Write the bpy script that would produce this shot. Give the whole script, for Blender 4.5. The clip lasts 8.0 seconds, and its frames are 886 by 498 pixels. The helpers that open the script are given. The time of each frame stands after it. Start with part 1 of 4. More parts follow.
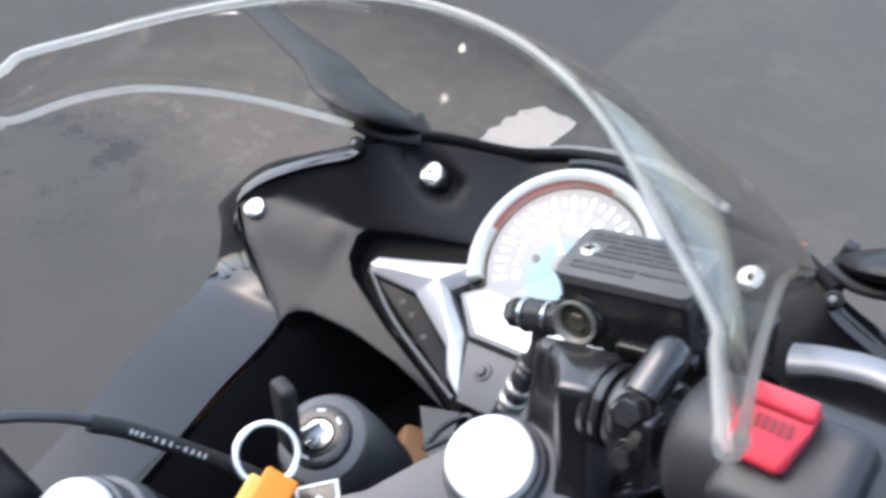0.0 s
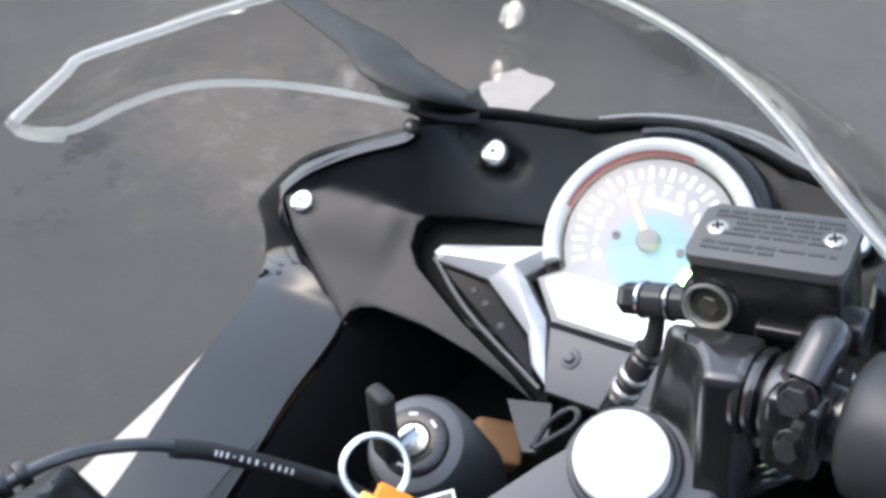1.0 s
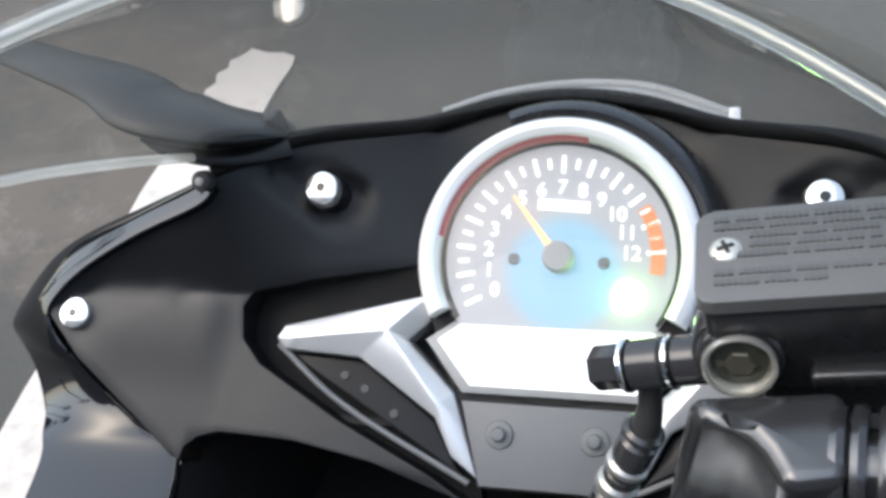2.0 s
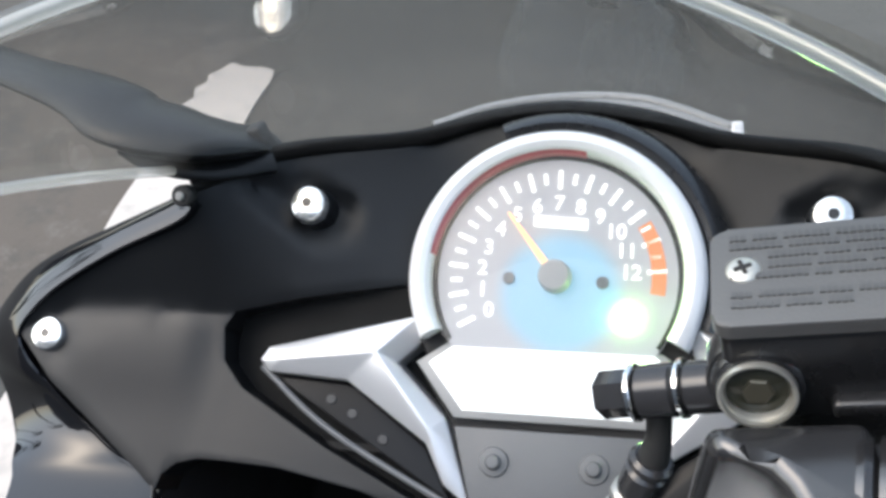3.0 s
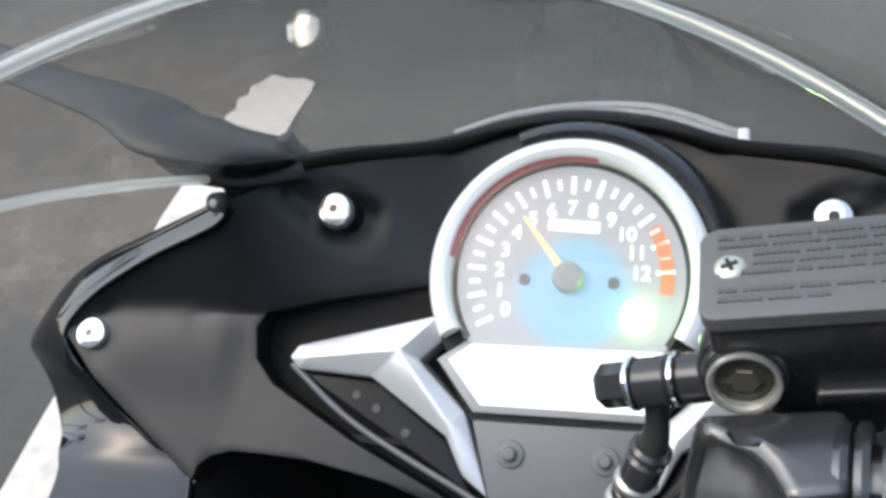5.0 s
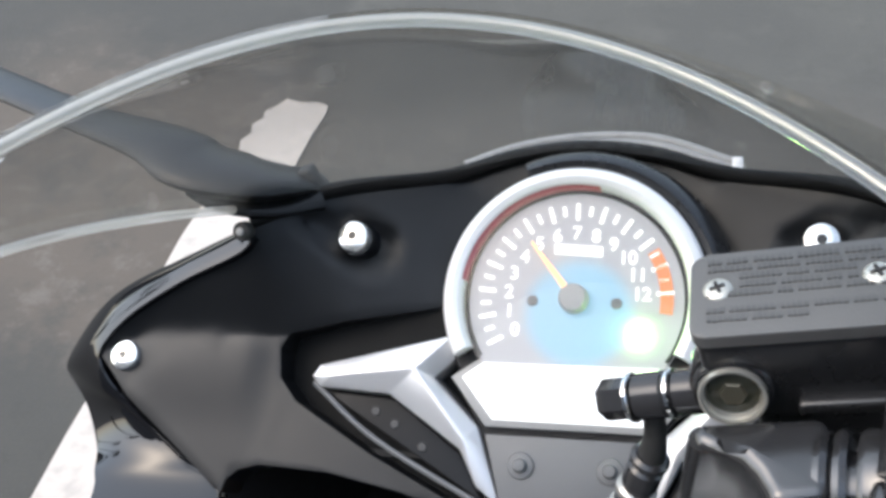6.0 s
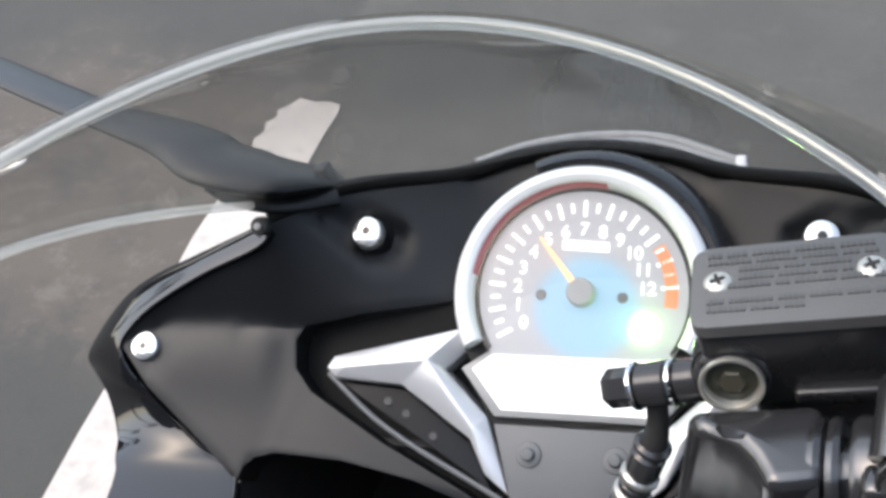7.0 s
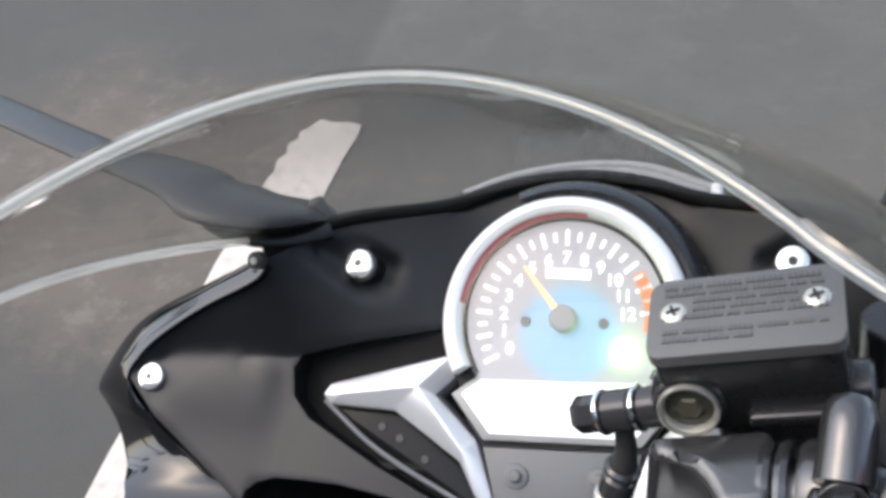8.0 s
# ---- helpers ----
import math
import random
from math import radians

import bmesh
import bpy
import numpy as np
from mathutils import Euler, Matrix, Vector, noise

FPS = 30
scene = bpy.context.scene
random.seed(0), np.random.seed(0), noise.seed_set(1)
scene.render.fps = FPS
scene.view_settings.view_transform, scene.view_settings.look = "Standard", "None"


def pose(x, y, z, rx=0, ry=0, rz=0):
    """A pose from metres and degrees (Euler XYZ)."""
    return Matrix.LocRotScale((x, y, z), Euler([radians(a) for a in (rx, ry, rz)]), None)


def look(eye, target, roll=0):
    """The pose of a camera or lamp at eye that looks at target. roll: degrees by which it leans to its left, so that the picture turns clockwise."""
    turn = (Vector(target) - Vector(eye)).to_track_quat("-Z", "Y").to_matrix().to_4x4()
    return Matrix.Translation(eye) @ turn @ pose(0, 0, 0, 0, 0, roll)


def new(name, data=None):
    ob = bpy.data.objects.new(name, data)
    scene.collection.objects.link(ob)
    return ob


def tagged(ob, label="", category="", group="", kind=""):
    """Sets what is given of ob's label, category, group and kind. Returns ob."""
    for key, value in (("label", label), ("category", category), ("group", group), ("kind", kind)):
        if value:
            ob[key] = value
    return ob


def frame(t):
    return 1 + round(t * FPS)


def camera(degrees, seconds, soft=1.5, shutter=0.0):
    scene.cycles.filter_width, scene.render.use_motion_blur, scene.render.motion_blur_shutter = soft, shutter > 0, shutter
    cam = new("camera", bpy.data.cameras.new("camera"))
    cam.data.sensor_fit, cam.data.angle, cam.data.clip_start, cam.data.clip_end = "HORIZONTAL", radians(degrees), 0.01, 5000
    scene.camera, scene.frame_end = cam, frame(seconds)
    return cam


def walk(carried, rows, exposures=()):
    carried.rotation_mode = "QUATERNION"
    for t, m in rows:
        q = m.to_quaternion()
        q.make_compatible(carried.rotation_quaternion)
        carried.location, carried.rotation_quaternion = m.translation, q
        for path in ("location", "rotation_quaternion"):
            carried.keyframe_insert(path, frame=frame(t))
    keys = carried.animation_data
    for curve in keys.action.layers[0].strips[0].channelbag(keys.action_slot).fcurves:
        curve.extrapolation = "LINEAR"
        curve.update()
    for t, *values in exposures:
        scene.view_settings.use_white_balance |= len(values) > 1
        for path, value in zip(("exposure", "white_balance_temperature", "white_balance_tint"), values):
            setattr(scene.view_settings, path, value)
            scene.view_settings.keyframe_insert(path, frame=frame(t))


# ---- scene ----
cam = camera(43.77, 8.0, soft=3.3, shutter=0.4)
# the motorcycle leans to its left on the side stand; all bike coordinates are turned by this
LEAN = 8.0
BIKE = pose(0, 0, 0, 0, -LEAN, 0)
# seconds, then place and turn in the bike's own axes (x right, y ahead, z up)
ROWS = [
    (0.0, 0.2360, -0.4148, 1.3380, 53.17, 3.86, 35.18),
    (0.5, 0.1916, -0.4330, 1.3437, 51.21, 5.33, 33.35),
    (0.8, 0.1790, -0.4244, 1.3362, 51.02, 5.68, 33.22),
    (1.0, 0.1667, -0.4212, 1.3317, 51.04, 5.78, 30.96),
    (1.5, 0.0989, -0.3595, 1.2998, 47.85, 8.86, 18.46),
    (1.7, 0.0816, -0.3282, 1.2852, 46.89, 9.82, 13.30),
    (2.8, 0.0545, -0.2975, 1.2621, 46.77, 8.33, 11.12),
    (3.0, 0.0561, -0.2974, 1.2606, 47.31, 8.09, 11.24),
    (3.5, 0.0545, -0.3022, 1.2631, 47.09, 8.57, 11.88),
    (4.0, 0.0540, -0.3070, 1.2668, 47.43, 8.55, 12.55),
    (4.5, 0.0617, -0.3099, 1.2707, 47.85, 8.85, 12.62),
    (5.8, 0.0788, -0.3245, 1.2851, 48.26, 10.88, 12.97),
    (6.0, 0.0785, -0.3304, 1.2918, 49.03, 10.62, 12.92),
    (6.5, 0.0783, -0.3412, 1.2925, 48.96, 10.62, 13.65),
    (7.0, 0.0824, -0.3417, 1.2993, 49.13, 10.81, 13.51),
    (7.5, 0.0877, -0.3453, 1.3025, 48.85, 11.31, 13.86),
    (8.0, 0.1071, -0.3455, 1.3136, 49.89, 12.78, 14.02),
]
walk(cam, [(t, BIKE @ pose(x, y, z, rx, ry, rz)) for t, x, y, z, rx, ry, rz in ROWS], exposures=((0.0, 2.14, 6400, 11), (1.0, 2.12, 6400, 11), (2.2, 1.95, 6600, 8), (5.0, 1.94, 6600, 8), (8.0, 1.96, 6800, 12)))

# ---------------------------------------------------------------- light
world = bpy.data.worlds.new("sky")
scene.world = world
world.use_nodes = True
wn, wl = world.node_tree.nodes, world.node_tree.links
sky = wn.new("ShaderNodeTexSky")
sky.sky_type = "NISHITA"
sky.sun_disc = False
SUN_UP, SUN_TURN = 50.0, 252.0
sky.sun_elevation, sky.sun_rotation = radians(SUN_UP), radians(SUN_TURN)
sky.air_density, sky.dust_density, sky.ozone_density = 1.0, 2.6, 1.0
# a thin even cloud over the blue
cloud = wn.new("ShaderNodeMix")
cloud.data_type = "RGBA"
cloud.inputs["Factor"].default_value = 0.35
cloud.inputs["B"].default_value = (2.55, 2.95, 3.5, 1)
wl.new(sky.outputs[0], cloud.inputs["A"])
wl.new(cloud.outputs["Result"], wn["Background"].inputs[0])
wn["Background"].inputs[1].default_value = 0.15
sun = new("sun", bpy.data.lights.new("sun", "SUN"))
sun.data.energy, sun.data.angle, sun.data.color = 0.55, radians(110), (0.86, 0.95, 1.0)
az = radians(SUN_TURN)
sun.matrix_world = look((0, 0, 0), (-math.sin(az) * math.cos(radians(SUN_UP)), -math.cos(az) * math.cos(radians(SUN_UP)), -math.sin(radians(SUN_UP))))


# ---------------------------------------------------------------- materials
def material(name):
    m = bpy.data.materials.new(name)
    m.use_nodes = True
    return m, m.node_tree.nodes, m.node_tree.links, m.node_tree.nodes["Principled BSDF"]


def surface(name, color, rough=0.5, metal=0.0, vary=0.15, scale=60.0, grain=900.0, bump=0.1, spec=0.5, rvary=0.12, coat=0.0):
    """A plain procedural surface: colour and gloss vary at two scales, fine relief."""
    m, n, l, b = material(name)
    co = n.new("ShaderNodeTexCoord")
    big, small = n.new("ShaderNodeTexNoise"), n.new("ShaderNodeTexNoise")
    big.inputs["Scale"].default_value, small.inputs["Scale"].default_value = scale, grain
    big.inputs["Detail"].default_value = 5
    for t in (big, small):
        l.new(co.outputs["Object"], t.inputs["Vector"])
    mixer = n.new("ShaderNodeMix")
    mixer.data_type = "RGBA"
    mixer.inputs["A"].default_value = (*[c * (1 - vary) for c in color], 1)
    mixer.inputs["B"].default_value = (*[min(1, c * (1 + vary)) for c in color], 1)
    l.new(big.outputs["Fac"], mixer.inputs["Factor"])
    l.new(mixer.outputs["Result"], b.inputs["Base Color"])
    r = n.new("ShaderNodeMapRange")
    r.inputs["To Min"].default_value, r.inputs["To Max"].default_value = max(0.02, rough - rvary), min(1, rough + rvary)
    l.new(big.outputs["Fac"], r.inputs["Value"])
    l.new(r.outputs["Result"], b.inputs["Roughness"])
    b.inputs["Metallic"].default_value = metal
    b.inputs["Specular IOR Level"].default_value = spec
    b.inputs["Coat Weight"].default_value = coat
    bp = n.new("ShaderNodeBump")
    bp.inputs["Strength"].default_value, bp.inputs["Distance"].default_value = bump, 0.0004
    l.new(small.outputs["Fac"], bp.inputs["Height"])
    l.new(bp.outputs["Normal"], b.inputs["Normal"])
    return m


def glow(m, color, strength):
    b = m.node_tree.nodes["Principled BSDF"]
    b.inputs["Emission Color"].default_value, b.inputs["Emission Strength"].default_value = (*color, 1), strength
    return m


MATT_BLACK = surface("matt_black_plastic", (0.0055, 0.0062, 0.0074), 0.38, bump=0.2, grain=2600, rvary=0.05, spec=0.4)
LIP_BLACK = surface("black_rubber_lip", (0.005, 0.005, 0.005), 0.7, bump=0.1, spec=0.2)
DEEP_BLACK = surface("deep_black_plastic", (0.016, 0.015, 0.015), 0.75, bump=0.1)
GLOSS_BLACK = surface("gloss_black_paint", (0.005, 0.005, 0.006), 0.06, bump=0.0, rvary=0.02, spec=0.55)
CAST_BLACK = surface("satin_black_casting", (0.017, 0.017, 0.018), 0.27, bump=0.05, grain=2400, rvary=0.08, spec=0.6)
GLOSS_CAST = surface("worn_gloss_black_casting", (0.02, 0.02, 0.021), 0.2, bump=0.05, grain=2400, rvary=0.1, spec=1.0)
WORN_BOLT = surface("worn_black_steel", (0.16, 0.16, 0.16), 0.3, metal=0.9, vary=0.4, scale=300, bump=0.1)
DULL_RING = surface("dull_steel_ring", (0.55, 0.535, 0.48), 0.3, metal=0.75, vary=0.15, bump=0.05)
GLOSS_FITTING = surface("gloss_black_fitting", (0.03, 0.03, 0.032), 0.16, bump=0.0, rvary=0.06)
SHEATH = surface("glossy_black_sheath", (0.04, 0.041, 0.042), 0.3, bump=0.05, rvary=0.06, spec=0.9)
RUBBER = surface("black_rubber", (0.02, 0.02, 0.02), 0.6, bump=0.3, grain=1500)
SILVER = surface("silver_paint", (0.66, 0.66, 0.67), 0.32, metal=0.55, vary=0.04, bump=0.05, grain=3000, rvary=0.05)
BEZEL = surface("bright_silver_bezel", (0.9, 0.9, 0.9), 0.3, metal=0.1, vary=0.03, bump=0.02, rvary=0.05)
STEEL = surface("bright_steel", (0.75, 0.75, 0.73), 0.22, metal=1.0, vary=0.1, bump=0.05, grain=1800)
BOLT_STEEL = surface("bright_zinc_bolt", (0.93, 0.93, 0.91), 0.2, metal=0.9, vary=0.06, bump=0.05)
HOUSING = surface("dark_grey_switch_plastic", (0.032, 0.033, 0.035), 0.42, vary=0.1, bump=0.2, grain=2200)
FERRULE = surface("dull_zinc_ferrule", (0.4, 0.39, 0.37), 0.4, metal=0.8, vary=0.25, scale=250, bump=0.1)
LEVER = surface("grey_cast_aluminium", (0.24, 0.24, 0.245), 0.36, metal=0.5, vary=0.06, bump=0.05)
CHROME = surface("polished_metal", (0.85, 0.85, 0.84), 0.1, metal=1.0, vary=0.05, bump=0.0, rvary=0.04)
WHITE_CAP = surface("white_aluminium_cap", (0.88, 0.88, 0.87), 0.35, metal=0.25, vary=0.04, bump=0.05)
BRIDGE_GREY = surface("grey_anodised_aluminium", (0.085, 0.088, 0.096), 0.42, metal=0.3, vary=0.1, bump=0.15, grain=1500)
PANEL_GREY = surface("light_grey_plastic", (0.13, 0.133, 0.137), 0.4, vary=0.08, bump=0.15, grain=2500)
# white base and glow also stand in for the glare blanking the display
LCD = glow(surface("washed_out_lcd_glass", (0.82, 0.84, 0.86), 0.2, vary=0.03, bump=0.0), (0.9, 0.95, 1.0), 0.35)
# dial print and needle get an added glow to look brighter
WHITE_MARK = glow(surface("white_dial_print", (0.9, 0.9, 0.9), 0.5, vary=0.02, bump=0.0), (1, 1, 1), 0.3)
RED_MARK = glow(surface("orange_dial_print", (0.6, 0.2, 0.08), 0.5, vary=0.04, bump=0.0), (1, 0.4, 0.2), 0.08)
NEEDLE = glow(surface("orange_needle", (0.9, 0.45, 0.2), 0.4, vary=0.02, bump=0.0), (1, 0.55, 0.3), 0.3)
RED_LINE = surface("red_line", (0.5, 0.15, 0.16), 0.35, vary=0.1, bump=0.02)
GREEN_LAMP = glow(surface("green_lamp", (0.6, 1.0, 0.4), 0.3, vary=0.02, bump=0.0), (0.45, 1.0, 0.25), 22.0)
KILL_RED = surface("red_switch_plastic", (0.78, 0.05, 0.075), 0.35, vary=0.08, bump=0.1)
DARK_RED = surface("dark_red_print", (0.3, 0.02, 0.03), 0.4, vary=0.05, bump=0.0)
ORANGE = surface("orange_rubber_tag", (0.85, 0.26, 0.01), 0.4, vary=0.08, bump=0.1)
YELLOW = surface("yellow_rubber_tag", (0.8, 0.52, 0.12), 0.4, vary=0.08, bump=0.1)
BROWN = surface("brown_connector", (0.36, 0.2, 0.1), 0.6, vary=0.2, bump=0.2)
LID_GREY = surface("grey_lid_metal", (0.11, 0.109, 0.106), 0.42, metal=0.2, vary=0.1, bump=0.3, grain=1400)
LID_PRINT = surface("raised_lid_lettering", (0.094, 0.094, 0.092), 0.4, metal=0.2, vary=0.1, bump=0.1)
WHITE_PRINT = surface("white_cable_print", (0.8, 0.8, 0.8), 0.6, vary=0.05, bump=0.0)
SMOKED = surface("smoked_lens", (0.014, 0.014, 0.015), 0.3, vary=0.1, bump=0.0, rvary=0.05, spec=0.15)
SEAL = surface("pale_grey_seal", (0.32, 0.32, 0.315), 0.35, vary=0.08, bump=0.05)
TYRE = surface("tyre_rubber", (0.018, 0.018, 0.019), 0.8, bump=0.4, grain=300)
SIGHT = surface("oily_sight_glass", (0.04, 0.04, 0.028), 0.08, vary=0.35, scale=200, bump=0.0, rvary=0.03)


SIGHT_PLUG = surface("oily_brass", (0.09, 0.083, 0.06), 0.35, metal=0.5, vary=0.3, bump=0.1)


def clear_sheet(name, tint, rough, ior, body=0.0):
    """Clear plastic: lets light straight through with a tint, mirrors by Fresnel."""
    m, n, l, b = material(name)
    out = n["Material Output"]
    tr, gl, fr, mx = n.new("ShaderNodeBsdfTransparent"), n.new("ShaderNodeBsdfGlossy"), n.new("ShaderNodeLayerWeight"), n.new("ShaderNodeMixShader")
    tr.inputs[0].default_value = (*tint, 1)
    gl.inputs["Roughness"].default_value = rough
    gl.inputs[0].default_value = (1, 0.98, 0.93, 1)
    po, ma = n.new("ShaderNodeMath"), n.new("ShaderNodeMath")
    po.operation, ma.operation = "POWER", "MULTIPLY_ADD"
    fr.inputs["Blend"].default_value = 0.5
    l.new(fr.outputs["Facing"], po.inputs[0])
    po.inputs[1].default_value = 5.0
    l.new(po.outputs[0], ma.inputs[0])
    f0 = ((ior - 1) / (ior + 1)) ** 2
    ma.inputs[1].default_value, ma.inputs[2].default_value = 1 - f0, f0
    l.new(ma.outputs[0], mx.inputs[0])
    base = tr
    if body:
        df, m2 = n.new("ShaderNodeBsdfTranslucent"), n.new("ShaderNodeMixShader")
        df.inputs[0].default_value = (0.96, 0.95, 0.91, 1)
        m2.inputs[0].default_value = body
        l.new(tr.outputs[0], m2.inputs[1])
        l.new(df.outputs[0], m2.inputs[2])
        base = m2
    l.new(base.outputs[0], mx.inputs[1])
    l.new(gl.outputs[0], mx.inputs[2])
    l.new(mx.outputs[0], out.inputs["Surface"])
    n.remove(b)
    return m


# last value: pale scatter standing in for sky sheen on screen and edge
SCREEN = clear_sheet("clear_windscreen_plastic", (0.87, 0.865, 0.85), 0.01, 1.7, 0.02)
SCREEN_EDGE = clear_sheet("bright_windscreen_edge", (0.86, 0.875, 0.89), 0.06, 1.8, 0.32)
DIAL_GLASS = clear_sheet("dial_cover_glass", (0.97, 0.97, 0.97), 0.02, 1.3)


def asphalt():
    m, n, l, b = material("worn_asphalt")
    co = n.new("ShaderNodeTexCoord")

    def noise_at(scale, detail=4, rough=0.55):
        t = n.new("ShaderNodeTexNoise")
        t.inputs["Scale"].default_value, t.inputs["Detail"].default_value, t.inputs["Roughness"].default_value = scale, detail, rough
        l.new(co.outputs["Object"], t.inputs["Vector"])
        return t

    def mix(fac, a, c):
        x = n.new("ShaderNodeMix")
        x.data_type = "RGBA"
        for key, v in (("A", a), ("B", c)):
            if isinstance(v, tuple):
                x.inputs[key].default_value = (*v, 1)
            else:
                l.new(v, x.inputs[key])
        l.new(fac, x.inputs["Factor"])
        return x.outputs["Result"]

    def ramp(v, lo, hi):
        r = n.new("ShaderNodeMapRange")
        r.inputs["From Min"].default_value, r.inputs["From Max"].default_value = lo, hi
        r.interpolation_type = "SMOOTHSTEP"
        l.new(v, r.inputs["Value"])
        return r.outputs["Result"]

    def times(a, c):
        x = n.new("ShaderNodeMath")
        x.operation = "MULTIPLY"
        l.new(a, x.inputs[0])
        if isinstance(c, float):
            x.inputs[1].default_value = c
        else:
            l.new(c, x.inputs[1])
        return x.outputs[0]

    stones = n.new("ShaderNodeTexVoronoi")
    stones.inputs["Scale"].default_value = 170
    l.new(co.outputs["Object"], stones.inputs["Vector"])
    col = mix(ramp(noise_at(3.0).outputs["Fac"], 0.3, 0.7), (0.070, 0.0665, 0.055), (0.084, 0.0795, 0.065))
    col = mix(times(ramp(stones.outputs["Distance"], 0.1, 0.6), 0.25), col, (0.06, 0.059, 0.06))
    col = mix(times(ramp(noise_at(260, 2).outputs["Fac"], 0.55, 0.75), 0.3), col, (0.12, 0.117, 0.113))
    col = mix(times(ramp(noise_at(16, 6, 0.65).outputs["Fac"], 0.5, 0.68), 0.35), col, (0.058, 0.0555, 0.046))
    col = mix(times(ramp(noise_at(7, 5, 0.6).outputs["Fac"], 0.52, 0.7), 0.3), col, (0.108, 0.102, 0.086))
    # darker asphalt beyond the painted line
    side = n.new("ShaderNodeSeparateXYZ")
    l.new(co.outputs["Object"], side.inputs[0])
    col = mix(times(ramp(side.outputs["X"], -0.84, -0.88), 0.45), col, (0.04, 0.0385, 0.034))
    # brown soil that has blown over a stretch ahead of the front wheel
    sep = n.new("ShaderNodeSeparateXYZ")
    l.new(co.outputs["Object"], sep.inputs[0])
    wob = n.new("ShaderNodeMath")
    wob.operation = "MULTIPLY_ADD"
    l.new(noise_at(2.5, 6, 0.65).outputs["Fac"], wob.inputs[0])
    wob.inputs[1].default_value = 0.9
    l.new(sep.outputs["Y"], wob.inputs[2])
    soil = times(ramp(wob.outputs[0], 1.08, 1.34), ramp(noise_at(5, 8, 0.7).outputs["Fac"], 0.28, 0.52))
    far = n.new("ShaderNodeMath")
    far.operation = "MULTIPLY"
    far.inputs[1].default_value = -1.0
    l.new(wob.outputs[0], far.inputs[0])
    soil = times(times(soil, ramp(far.outputs[0], -2.1, -1.75)), 1.0)
    beside = n.new("ShaderNodeMapRange")
    beside.interpolation_type = "SMOOTHSTEP"
    for key, v in (("From Min", -0.6), ("From Max", -1.05), ("To Min", 0.25), ("To Max", 1.0)):
        beside.inputs[key].default_value = v
    l.new(sep.outputs["X"], beside.inputs["Value"])
    soil = times(soil, ramp(sep.outputs["X"], -1.95, -1.35))
    col = mix(times(soil, beside.outputs[0]), col, (0.1, 0.083, 0.066))
    col = mix(times(times(soil, beside.outputs[0]), ramp(noise_at(13, 9, 0.75).outputs["Fac"], 0.5, 0.66)), col, (0.135, 0.116, 0.096))
    # dark oil trace
    oil = n.new("ShaderNodeMapping")
    oil.inputs["Location"].default_value = (1.54, -0.62, 0)
    oil.inputs["Scale"].default_value = (1.0, 1.0, 1.0)
    l.new(co.outputs["Object"], oil.inputs["Vector"])
    ln = n.new("ShaderNodeVectorMath")
    ln.operation = "LENGTH"
    l.new(oil.outputs[0], ln.inputs[0])
    spot = times(ramp(ln.outputs["Value"], 0.28, 0.08), ramp(noise_at(9, 8, 0.7).outputs["Fac"], 0.52, 0.6))
    col = mix(times(spot, 0.7), col, (0.022, 0.022, 0.023))
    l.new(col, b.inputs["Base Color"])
    b.inputs["Roughness"].default_value = 0.85
    b.inputs["Specular IOR Level"].default_value = 0.35
    bp = n.new("ShaderNodeBump")
    bp.inputs["Strength"].default_value, bp.inputs["Distance"].default_value = 0.35, 0.002
    l.new(stones.outputs["Distance"], bp.inputs["Height"])
    l.new(bp.outputs["Normal"], b.inputs["Normal"])
    return m


def road_paint():
    m, n, l, b = material("worn_white_road_paint")
    co, t, x = n.new("ShaderNodeTexCoord"), n.new("ShaderNodeTexNoise"), n.new("ShaderNodeMix")
    t.inputs["Scale"].default_value, t.inputs["Detail"].default_value = 38, 9
    l.new(co.outputs["Object"], t.inputs["Vector"])
    r = n.new("ShaderNodeMapRange")
    r.inputs["From Min"].default_value, r.inputs["From Max"].default_value = 0.3, 0.5
    l.new(t.outputs["Fac"], r.inputs["Value"])
    x.data_type = "RGBA"
    x.inputs["A"].default_value, x.inputs["B"].default_value = (0.4, 0.355, 0.31, 1), (0.5, 0.44, 0.38, 1)
    l.new(r.outputs[0], x.inputs["Factor"])
    l.new(x.outputs["Result"], b.inputs["Base Color"])
    b.inputs["Roughness"].default_value = 0.7
    return m


# ---------------------------------------------------------------- building helpers
def link(name, bm, mat, parent=None, label="", smooth=True):
    bmesh.ops.recalc_face_normals(bm, faces=bm.faces[:])
    me = bpy.data.meshes.new(name)
    bm.to_mesh(me)
    bm.free()
    me.materials.append(mat)
    if smooth:
        me.shade_smooth()
        me.set_sharp_from_angle(angle=radians(38))
    ob = new(name, me)
    if parent is not None:
        ob.parent = parent
    if label:
        ob["label"] = label
    return ob


def part(name, bm, mat, parent, label="", smooth=True):
    return link(name, bm, mat, parent, label, smooth)


# the instrument plane: x across, u up the dial, h out of it towards the rider (millimetres)
GA = radians(36.0)
HUB = Vector((0.0, -0.0089, 0.9722))
UP, OUT = Vector((0, math.cos(GA), math.sin(GA))), Vector((0, -math.sin(GA), math.cos(GA)))


def G(x, u, h=0.0):
    return HUB + Vector((x, 0, 0)) * 0.001 + UP * (u * 0.001) + OUT * (h * 0.001)


